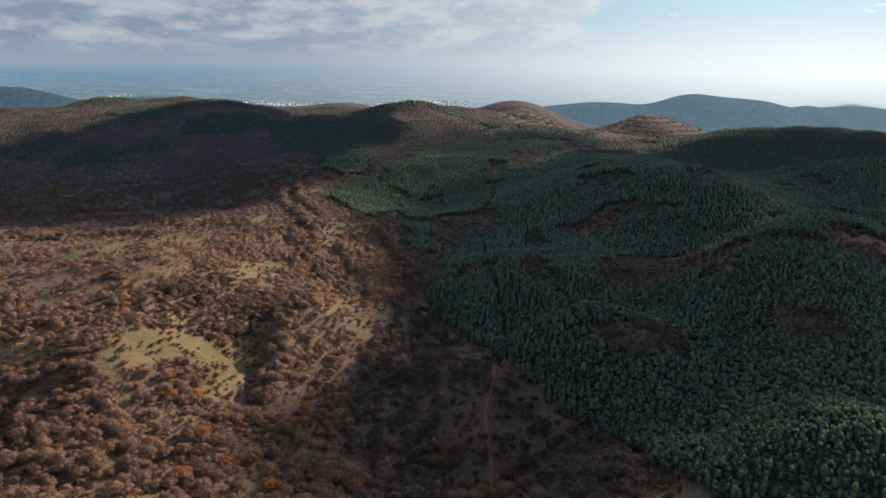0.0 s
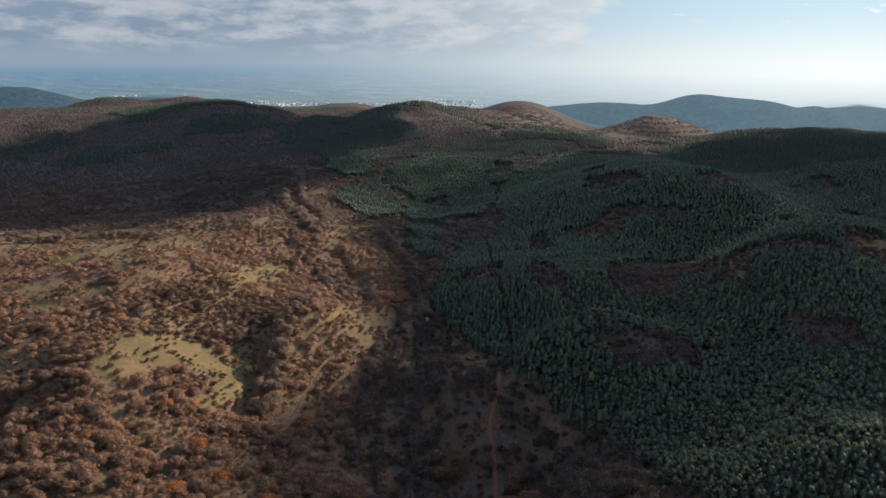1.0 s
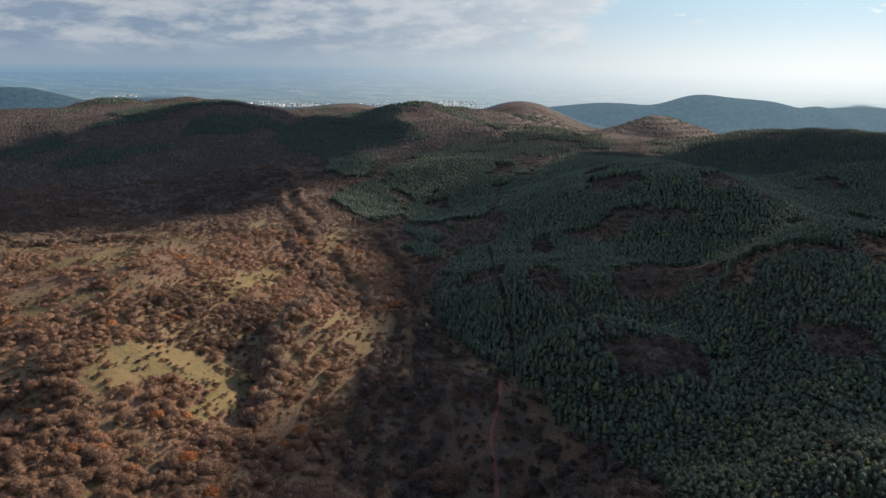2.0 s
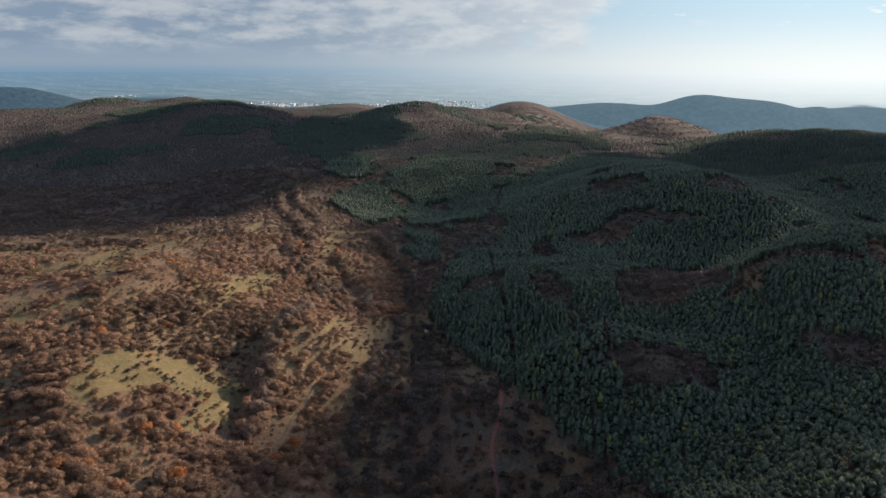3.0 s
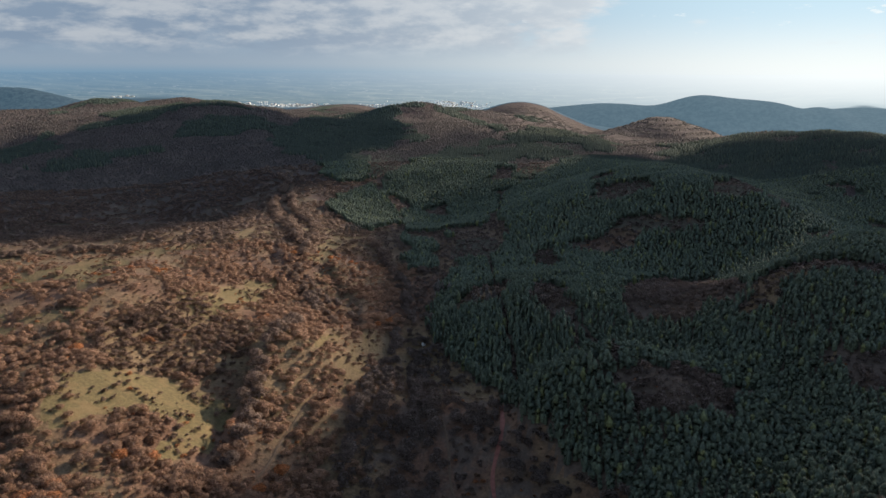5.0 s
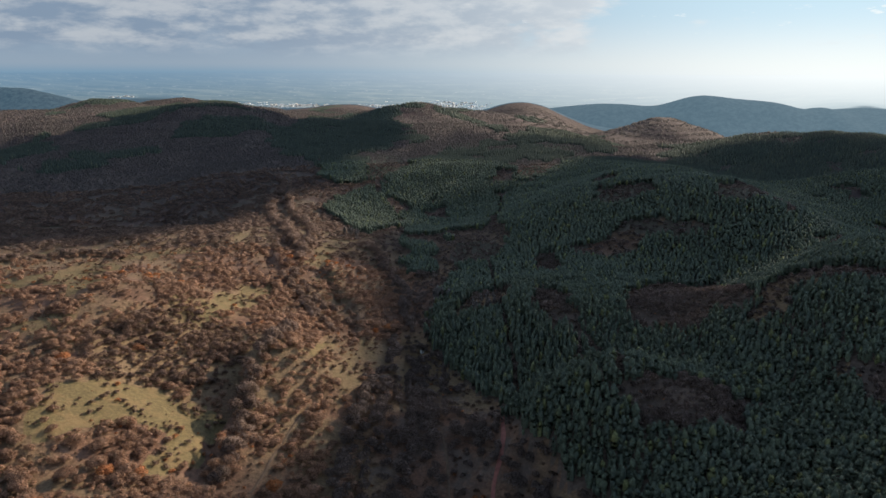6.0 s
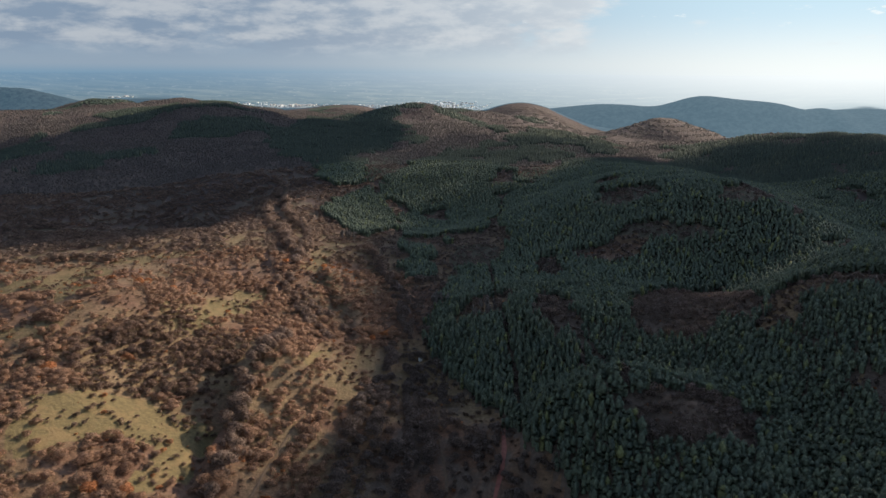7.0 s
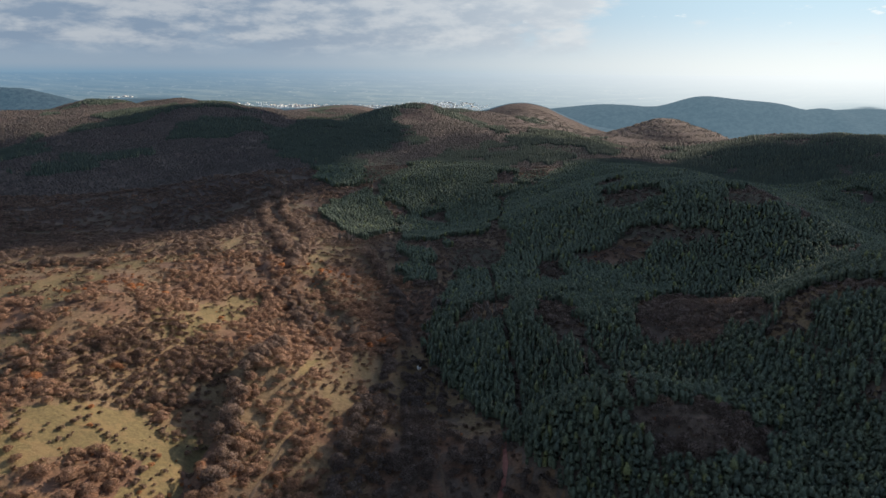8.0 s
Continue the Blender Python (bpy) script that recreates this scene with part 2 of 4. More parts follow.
swell(-17, 1846, 61.4, 203, 202)
swell(520, 3639, 70.0, 223, 183)
swell(465, 3357, 42.3, 118, 91)
swell(645, 3440, 51.8, 113, 173)
swell(753, 3440, 25.5, 161, 60)
swell(941, 3386, 82.0, 120, 159)
swell(1071, 3421, 58.2, 164, 217)
swell(1251, 3339, 59.5, 141, 105)
swell(1222, 3401, 34.1, 235, 199)
swell(1503, 3300, 22.0, 45, 260)
swell(1516, 3374, 38.4, 202, 230)
swell(1764, 3506, 39.4, 137, 284)
swell(1079, 2815, -89.4, 860, 1083)
swell(-2280, 3200, 30.0, 158, 143)
swell(-2117, 3257, 44.0, 169, 62)
swell(-1976, 3266, 47.7, 149, 121)
swell(-1822, 3255, 17.5, 150, 157)
swell(-1560, 3350, 22.0, 190, 260)
swell(133, 791, 18.8, 168, 168)
swell(-233, 372, 18.2, 92, 92)
swell(186, 319, 26.7, 78, 78)
swell(-351, 886, 38.9, 200, 200)
swell(152, 499, 36.2, 44, 44)
swell(446, 842, 36.2, 124, 124)
swell(50, 1233, 29.7, 160, 160)
swell(-17, 239, -14.9, 31, 31)
swell(102, 174, 13.5, 42, 42)
swell(-121, 462, 8.7, 41, 41)
swell(-40, 336, -26.2, 29, 29)
swell(-137, 723, 1.5, 63, 63)
swell(61, 398, 12.0, 52, 52)
swell(-142, 341, 13.0, 31, 31)
swell(139, 603, 28.9, 53, 53)
swell(-767, 966, -16.3, 105, 105)
swell(330, 1083, 22.2, 96, 96)
swell(-159, 1335, 24.8, 114, 114)
swell(45, 282, 29.9, 24, 24)
swell(-144, 549, 4.0, 48, 48)
swell(-31, 618, -15.2, 53, 53)
swell(398, 619, 15.8, 63, 63)
swell(35, 217, 3.2, 19, 19)
swell(-139, 278, 6.7, 26, 26)
swell(-72, 276, -5.9, 24, 24)
swell(169, 365, 21.6, 34, 34)
swell(27, 310, -18.0, 26, 26)
swell(-260, 623, -5.4, 57, 57)
swell(50, 566, 15.3, 48, 48)
swell(320, 469, -9.9, 74, 74)
swell(234, 767, -11.7, 68, 68)
swell(221, 296, -8.7, 31, 31)
swell(-177, 223, -10.6, 24, 24)
swell(70, 303, -11.1, 26, 26)
swell(-372, 1418, -8.0, 125, 125)
swell(-280, 828, -16.9, 74, 74)
swell(-87, 202, 2.2, 29, 29)
swell(621, 832, -5.1, 88, 88)
swell(128, 420, -14.3, 37, 37)
swell(-22, 438, -1.9, 37, 37)
swell(21, 239, -11.8, 20, 20)
swell(97, 177, 13.1, 17, 17)
swell(277, 1202, -14.8, 105, 105)
swell(214, 928, -3.4, 81, 81)
swell(201, 434, 18.6, 41, 41)
swell(-399, 959, -14.0, 88, 88)
swell(-238, 572, -10.8, 53, 53)
swell(-359, 717, -10.0, 68, 68)
swell(-646, 813, -2.3, 88, 88)
swell(-200, 481, 9.9, 44, 44)
swell(121, 316, 13.8, 29, 29)
swell(386, 703, 19.2, 68, 68)
swell(19, 953, 3.5, 81, 81)
swell(126, 229, 2.4, 22, 22)
swell(-324, 408, 12.0, 44, 44)
swell(-192, 279, 2.4, 29, 29)
swell(-249, 273, -6.4, 31, 31)
swell(-63, 333, 29.2, 29, 29)
swell(-155, 371, 3.5, 34, 34)
swell(7, 369, 1.4, 31, 31)
swell(-94, 357, -5.7, 31, 31)
swell(-115, 608, 7.7, 53, 53)
swell(-641, 933, -17.5, 96, 96)
swell(-552, 1103, 5.4, 105, 105)
swell(577, 1090, 4.6, 160, 160)
swell(-108, 321, -7.8, 29, 29)
swell(-62, 518, 3.1, 44, 44)
swell(370, 970, 21.2, 88, 88)
swell(-395, 1169, -7.0, 105, 105)
swell(82, 515, 6.4, 44, 44)
swell(-41, 216, -2.1, 19, 19)
swell(4, 220, -8.2, 19, 19)
swell(26, 168, 2.4, 22, 22)
swell(-455, 498, -6.6, 88, 88)
swell(-343, 581, 5.3, 57, 57)
swell(-162, 177, -4.3, 20, 20)
swell(163, 297, 5.3, 29, 29)
swell(186, 249, -5.4, 26, 26)
swell(165, 717, 11.8, 63, 63)
swell(-36, 735, 11.6, 63, 63)
swell(-204, 776, 9.9, 68, 68)
swell(-145, 246, 5.3, 24, 24)
swell(367, 793, 11.4, 74, 74)
swell(119, 1340, 15.7, 114, 114)
swell(163, 1026, 10.4, 88, 88)
swell(-211, 1112, 3.4, 96, 96)
swell(126, 792, 9.8, 68, 68)
swell(221, 578, 4.7, 53, 53)
swell(30, 337, 12.5, 29, 29)
swell(137, 250, 7.2, 24, 24)
swell(64, 211, -3.8, 19, 19)
swell(111, 149, -6.7, 16, 16)
swell(5, 262, 4.0, 22, 22)
swell(9, 478, -1.8, 41, 41)


def land_base(x, y):
    """The valley floor, falling away to the plain, which climbs to the eye's level at the horizon."""
    r = np.hypot(x, y)
    drop = np.interp(r, [0, 2600, 3100, 3600, 4000, 4300, 4700, 4950, 6000], [0, 0, 100, 66, 46, 33, 13, -1, -1])
    plain = 120 - r * drop / 1304.8
    near = np.interp(r, [0, 400, 900, 1500, 2200, 2700], [4, 6, 10, 0, -40, -90])
    w = np.clip((r - 2500) / 500, 0, 1)
    w = w * w * (3 - 2 * w)
    return near * (1 - w) + plain * w


def ripple(x, y, size, seed):
    """Smooth uneven ground, about -1 to 1, features of that many metres."""
    out = 0.0
    for k in range(5):
        a = seed * 1.7 + k * 2.399
        f = 2 * math.pi / (size * (0.7 + 0.17 * k))
        out = out + np.sin(f * (x * math.cos(a) + y * math.sin(a)) + 1.3 * k * seed + 0.8 * np.sin(f * 0.43 * (y * math.cos(a) - x * math.sin(a)) + k))
    return out / 3


def land(x, y):
    x, y = np.asarray(x, float), np.asarray(y, float)
    z = land_base(x, y)
    for cx, cy, rise, wide, deep in SWELLS:
        z = z + rise * np.exp(-0.5 * (((x - cx) / wide) ** 2 + ((y - cy) / deep) ** 2))
    for line, high in ((GULLY, 6.0), (GULLY_UP, 5.0), (BANK, 3.0)):
        # a cut bank: the ground east of the line stands higher
        xs, ys = [p[0] for p in line][::-1], [p[1] for p in line][::-1]
        off = x - np.interp(y, ys, xs) + 1.6 * np.sin(y / 13) + 0.9 * np.sin(y / 5.3)
        ends = np.clip((y - ys[0]) / 14, 0, 1) * np.clip((ys[-1] - y) / 14, 0, 1)
        z = z + high * ends * (1 / (1 + np.exp(-np.clip(off, -60, 60) / 0.9))) * np.exp(-np.clip(off, 0, 400) / 22) - 0.35 * high * ends * np.exp(-((off + 2.0) / 3.0) ** 2)
    r = np.hypot(x, y)
    fade = np.clip((r - 500) / 700, 0, 1) * np.clip((3000 - r) / 800, 0, 1)
    z = z + 0.8 * ripple(x, y, 37, 1) * np.clip((1500 - r) / 500, 0, 1)
    return z + fade * (3.0 * ripple(x, y, 150, 2) + 1.6 * ripple(x, y, 70, 3))


def mesh_object(name, verts, faces, material=None, parent=None, label="", smooth=False, attributes=None):
    """One mesh object from arrays: verts (n, 3), faces (m, 3 or 4)."""
    verts, faces = np.asarray(verts, np.float32), np.asarray(faces, np.int32)
    me = bpy.data.meshes.new(name)
    k = faces.shape[1]
    me.vertices.add(len(verts))
    me.vertices.foreach_set("co", verts.ravel())
    me.loops.add(faces.size)
    me.loops.foreach_set("vertex_index", faces.ravel())
    me.polygons.add(len(faces))
    me.polygons.foreach_set("loop_start", np.arange(0, faces.size, k, dtype=np.int32))
    me.polygons.foreach_set("loop_total", np.full(len(faces), k, np.int32))
    if smooth:
        me.polygons.foreach_set("use_smooth", np.ones(len(faces), bool))
    me.update(calc_edges=True)
    for key, values in (attributes or {}).items():
        me.attributes.new(key, "FLOAT", "POINT").data.foreach_set("value", np.asarray(values, np.float32))
    if material:
        me.materials.append(material)
    ob = new(name, me)
    if parent:
        ob.parent = parent
    if label:
        tagged(ob, label)
    return ob


def inside(x, y, corners, soft=0.0):
    """Whether points lie in a polygon of the plan; soft makes its outline wander by that many metres."""
    if soft:
        x = x + soft * ripple(x, y, soft * 5, 4)
        y = y + soft * ripple(x, y, soft * 6, 5)
    hit = np.zeros(np.shape(x), bool)
    for (ax, ay), (bx, by) in zip(corners, corners[1:] + corners[:1]):
        if ay != by:
            hit ^= ((ay > y) != (by > y)) & (x < (bx - ax) * (y - ay) / (by - ay) + ax)
    return hit


def near_line(x, y, corners):
    """The distance from a broken line of the plan."""
    best = np.full(np.shape(x), 1e9)
    for (ax, ay), (bx, by) in zip(corners, corners[1:]):
        dx, dy = bx - ax, by - ay
        s = np.clip(((x - ax) * dx + (y - ay) * dy) / (dx * dx + dy * dy), 0, 1)
        best = np.minimum(best, np.hypot(x - ax - s * dx, y - ay - s * dy))
    return best


# ---- the plan: woods, meadows, hedges and tracks ----
PINE_EAST = [(47, 214), (43, 225), (39, 237), (33, 245), (29, 251), (24, 259), (21, 265), (16, 269), (10, 286), (8, 307), (-1, 322), (-11, 338), (-19, 358),
             (-24, 373), (-22, 378), (-21, 410), (-18, 446), (-9, 474), (8, 479), (14, 488), (22, 516), (14, 564), (20, 635), (41, 671), (67, 719),
             (96, 795), (125, 851), (160, 838), (207, 811), (171, 502), (175, 412), (155, 312), (330, 250), (260, 120), (70, 150)]
PINE_SHOULDER = [(21, 654), (68, 732), (96, 795), (132, 855), (160, 838), (191, 844), (151, 601), (151, 494), (129, 488), (91, 501), (51, 525), (22, 561)]
PINE_MID = [(-62, 628), (-49, 539), (-47, 491), (-39, 456), (-28, 448), (-23, 474), (-26, 522), (-18, 547), (2, 545), (15, 603), (16, 663), (-23, 665),
            (-49, 660)]
PINE_BLOCK = [(-116, 592), (-98, 565), (-80, 531), (-73, 534), (-61, 578), (-65, 620), (-71, 638), (-81, 663), (-92, 674), (-101, 661), (-114, 626)]
PINE_BELT = [(-104, 684), (-91, 682), (-75, 650), (-49, 654), (-23, 661), (16, 660), (36, 686), (46, 718), (31, 735), (18, 761), (49, 866), (66, 769),
             (100, 895), (107, 905), (71, 1050), (10, 1123), (-34, 961), (-49, 863), (-68, 745), (-70, 710)]
PINE_HILL = [(-302, 1100), (-288, 1219), (-284, 1490), (-206, 1485), (-160, 1484), (-144, 1397), (-130, 1184), (-103, 1186), (-71, 1145), (-79, 1030),
             (-114, 1107), (-111, 983), (-118, 892), (-146, 847), (-159, 765), (-213, 836), (-272, 1012)]
PINE_FOOT = [(-158, 758), (-145, 837), (-108, 787), (-97, 721), (-99, 697), (-115, 669), (-136, 689)]
PINE_CREST = [(-174, 1486), (-142, 1500), (-97, 1485), (-53, 1499), (2, 1522), (42, 1202), (28, 1173), (-19, 1439), (-74, 1467), (-118, 1472)]
PINE_HUMP = [(35, 1137), (51, 1186), (80, 1246), (111, 1298), (146, 1305), (178, 1262), (165, 935), (131, 937), (135, 1034), (88, 1066), (62, 1036)]
PINE_LEFT = [(-658, 1021), (-600, 1007), (-559, 1005), (-493, 890), (-463, 783), (-471, 737)]
PINE_SLOPE = [(-432, 735), (-431, 798), (-417, 848), (-388, 922), (-370, 864), (-392, 817), (-380, 773), (-408, 748)]
PINE_TOP = [(-409, 1037), (-428, 1095), (-411, 1132), (-390, 1171), (-355, 1198), (-331, 1193), (-306, 1119), (-328, 1055), (-362, 1037)]
PINE_BROW = [(-526, 1194), (-494, 1209), (-458, 1222), (-412, 1239), (-371, 1254), (-327, 1265), (-378, 1248), (-423, 1217), (-461, 1172)]
PINE_RIDGE = [(160, 330), (185, 480), (215, 640), (205, 850), (230, 1000), (330, 965), (420, 880), (450, 780), (380, 640), (320, 500), (240, 370)]
PINES = [(PINE_EAST, 3), (PINE_SHOULDER, 8), (PINE_MID, 6), (PINE_BLOCK, 3), (PINE_BELT, 7), (PINE_HILL, 10), (PINE_FOOT, 6), (PINE_CREST, 7), (PINE_HUMP, 8), (PINE_LEFT, 10), (PINE_SLOPE, 9), (PINE_TOP, 10), (PINE_BROW, 8), (PINE_RIDGE, 10)]
# the tallest pines, at the edge of the valley
STAND = [(-24, 373), (-11, 338), (8, 307), (16, 269), (24, 259), (33, 245), (42, 244), (47, 252), (46, 261), (36, 275), (39, 343), (29, 350), (17, 417),
         (-13, 392)]
# clearings in the woods, grown over with leafless scrub
BARE_PATCHES = []
BARE_PATCHES.append([(47, 266), (54, 271), (69, 283), (75, 277), (87, 271), (81, 255), (63, 251), (51, 251), (47, 253), (47, 258)])
BARE_PATCHES.append([(67, 376), (84, 410), (95, 421), (112, 416), (123, 423), (109, 341), (101, 329), (94, 334), (86, 330), (73, 336), (62, 343)])
BARE_PATCHES.append([(26, 391), (34, 396), (41, 373), (40, 342), (31, 342), (24, 349)])
BARE_PATCHES.append([(34, 476), (46, 475), (48, 441), (38, 437), (33, 453)])
BARE_PATCHES.append([(-14, 518), (2, 524), (13, 508), (12, 494), (-2, 483), (-13, 468), (-18, 490)])
BARE_PATCHES.append([(-113, 851), (-92, 899), (-75, 777), (-74, 712), (-90, 700), (-104, 720)])
BARE_PATCHES.append([(-38, 1071), (0, 1084), (2, 992), (-34, 959)])
BARE_PATCHES.append([(8, 1036), (52, 1029), (47, 949), (10, 933)])
BARE_PATCHES.append([(34, 742), (65, 757), (60, 714), (35, 704)])
BARE_PATCHES.append([(-9, 875), (9, 885), (8, 815), (-6, 779)])
BARE_PATCHES.append([(88, 1066), (135, 1034), (125, 956), (89, 952)])
BARE_PATCHES.append([(140, 502), (158, 507), (242, 691), (167, 483), (153, 480), (139, 487)])
BARE_PATCHES.append([(339, 923), (354, 884), (340, 853), (323, 871)])
BARE_PATCHES.append([(318, 748), (330, 736), (314, 701), (306, 713)])
BARE_PATCHES.append([(117, 277), (128, 274), (139, 267), (129, 248), (115, 254), (113, 265)])
BARE_PATCHES.append([(86, 494), (105, 484), (131, 467), (129, 459), (102, 471), (86, 481)])
BARE_PATCHES.append([(82, 562), (110, 546), (115, 518), (89, 515), (77, 530)])
# dry grass
MEADOWS = []
MEADOWS.append([(-132, 243), (-137, 252), (-141, 264), (-137, 276), (-130, 287), (-126, 286), (-116, 289), (-106, 290), (-96, 288), (-87, 285), (-85, 278),
               (-87, 266), (-88, 254), (-91, 246), (-94, 239), (-99, 248), (-98, 260), (-106, 265), (-118, 262), (-124, 254), (-126, 247)])
MEADOWS.append([(-121, 349), (-122, 374), (-116, 397), (-105, 409), (-103, 398), (-105, 377), (-115, 352), (-121, 334), (-124, 329)])
MEADOWS.append([(-219, 349), (-221, 376), (-206, 388), (-201, 408), (-187, 410), (-177, 396), (-166, 353), (-173, 346), (-198, 369), (-210, 365)])
MEADOWS.append([(-204, 325), (-197, 323), (-183, 308), (-183, 300), (-187, 299)])
MEADOWS.append([(-189, 411), (-184, 424), (-172, 434), (-154, 450), (-147, 447), (-162, 427), (-176, 414)])
MEADOWS.append([(-146, 479), (-145, 496), (-136, 475), (-133, 454), (-138, 454)])
MEADOWS.append([(-55, 308), (-52, 334), (-50, 361), (-44, 362), (-40, 350), (-41, 329), (-44, 307), (-48, 294), (-52, 291)])
MEADOWS.append([(-96, 442), (-95, 496), (-87, 495), (-85, 470), (-82, 440)])
MEADOWS.append([(-67, 327), (-59, 346), (-57, 331), (-64, 319)])
MEADOWS.append([(-11, 337), (-1, 320), (6, 298), (5, 288), (-5, 306), (-11, 324)])
MEADOWS.append([(26, 251), (32, 246), (39, 234), (40, 224), (33, 232), (28, 243)])
# the densest stand, between two clearings
THICKET = [(-130, 281), (-144, 296), (-149, 314), (-142, 331), (-131, 347), (-114, 348), (-85, 336), (-84, 326), (-86, 315), (-90, 302), (-96, 295),
(-111, 294), (-124, 289)]
# a strip of thin dry grass down the valley floor
VALLEY = [(-26, 303), (-8, 329), (19, 264), (42, 196), (48, 160), (-24, 160), (-31, 259)]
HEDGES = []
HEDGES.append([(-37, 364), (-36, 322), (-35, 284), (-35, 251), (-31, 222), (-25, 167)])
HEDGES.append([(-31, 375), (-39, 419), (-54, 465), (-68, 495)])
HEDGES.append([(-25, 322), (-16, 283), (-13, 258), (-17, 236), (-16, 185)])
HEDGES.append([(-27, 351), (-20, 326), (-16, 294)])
HEDGES.append([(-103, 421), (-95, 410), (-87, 400), (-71, 363), (-60, 354)])
HEDGES.append([(-78, 337), (-80, 313), (-83, 307), (-81, 290), (-76, 267), (-75, 251), (-78, 243)])
HEDGES.append([(-177, 702), (-165, 668), (-164, 631), (-159, 601), (-141, 548), (-116, 492), (-102, 460)])
HEDGES.append([(-152, 649), (-147, 605), (-132, 569), (-106, 513), (-101, 485), (-100, 441)])
HEDGES.append([(-185, 419), (-205, 422), (-246, 406), (-272, 388)])
HEDGES.append([(-28, 351), (-24, 305), (-22, 263), (-22, 238), (-22, 194)])
HEDGES.append([(13, 257), (21, 249), (29, 236), (29, 194), (29, 170)])
HEDGES.append([(-40, 328), (-41, 288), (-43, 261), (-40, 225)])
HEDGES.append([(-99, 425), (-90, 416), (-78, 396), (-67, 382), (-56, 373)])
TRACKS = {
    "red": [(9, 286), (9, 271), (8, 264), (6, 260), (5, 256), (6, 251), (7, 245), (8, 190), (7, 165)],
    "grass": [(-13, 293), (-9, 268), (-8, 255), (-3, 243), (0, 234), (3, 198), (6, 166)],
    "field": [(-59, 292), (-62, 282), (-64, 273), (-65, 266), (-65, 257), (-67, 245)],
    "hill": [(-124, 546), (-142, 576), (-154, 607), (-158, 638), (-159, 665), (-168, 700), (-191, 742)],
    "slope": [(-166, 632), (-145, 587), (-115, 533), (-91, 492), (-77, 495)],
}
FIREBREAKS = []
FIREBREAKS.append([(6, 491), (10, 390), (13, 340), (15, 329), (15, 296)])
FIREBREAKS.append([(46, 272), (49, 320), (44, 335), (41, 344)])
FIREBREAKS.append([(92, 229), (94, 218), (92, 199), (89, 184)])
FIREBREAKS.append([(40, 345), (41, 332), (36, 283), (41, 269), (47, 262)])
BIRCH_CLUMPS = [(-83, 519, 12, 5.5, 4), (-18, 411, 9, 4, 4), (2, 383, 12, 6, 8)]
POLES = [(-157, 573, 20), (-170, 618, 20), (-146, 533, 20)]


def pine_wood(x, y):
    hit = np.zeros(np.shape(x), bool)
    for corners, soft in PINES:
        hit |= inside(x, y, corners, soft)
    for corners in BARE_PATCHES:
        hit &= ~inside(x, y, corners, 3)
    for line in FIREBREAKS:
        hit &= near_line(x, y, line) > 1.0
    for cx, cy, count, wide, deep in BIRCH_CLUMPS:
        hit &= (np.abs(x - cx) > wide) | (np.abs(y - cy) > deep)
    r = np.hypot(x, y)
    holes = ripple(x, y, 90, 7) + 0.6 * ripple(x, y, 41, 8)
    hit &= ~((holes > 1.05) & (r > 330))
    far = (r > 1150) & (r < 2700) & (ripple(x, y, 260, 9) + 0.5 * ripple(x, y, 110, 6) > 0.55) & ~((x > -110) & (x < 10) & (r < 1480)) & ~((x > 240) & (r < 1900) & (r > 1300)) & ~((x > 30) & (x < 330) & (r > 2200))
    return hit | far


def open_grass(x, y):
    hit = np.zeros(np.shape(x), bool)
    for corners in MEADOWS:
        hit |= inside(x, y, corners, 3)
    return hit


def meadow_mask(x, y):
    out = open_grass(x, y) * np.where(x > -30, 0.1, np.where(x > -62, 0.5, 1.0))
    out = np.maximum(out, 0.2 * inside(x, y, VALLEY, 4))
    out = np.maximum(out, 0.9 * ((streaks(x, y) > 0.62) & (x < -60) & (np.hypot(x, y) > 480) & (np.hypot(x, y) < 1000)))
    out = np.maximum(out, 0.55 * (ripple(x, y, 55, 12) > 0.75) * (np.hypot(x, y) < 1000) * (x < -70))
    return out


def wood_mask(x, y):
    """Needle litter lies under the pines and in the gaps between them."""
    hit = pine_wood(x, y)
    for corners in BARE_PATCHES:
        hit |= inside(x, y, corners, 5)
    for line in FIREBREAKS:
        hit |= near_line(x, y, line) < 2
    # darker soil patches on the valley floor deepen its cloud shade
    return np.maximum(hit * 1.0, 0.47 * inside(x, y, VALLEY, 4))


def streaks(x, y):
    """Terrace strips that run along the western hillside."""
    u, v = 0.7 * (x + y), 0.7 * (y - x)
    return ripple(0.2 * u, v, 24, 31) + 0.5 * ripple(0.3 * u, v, 11, 32)


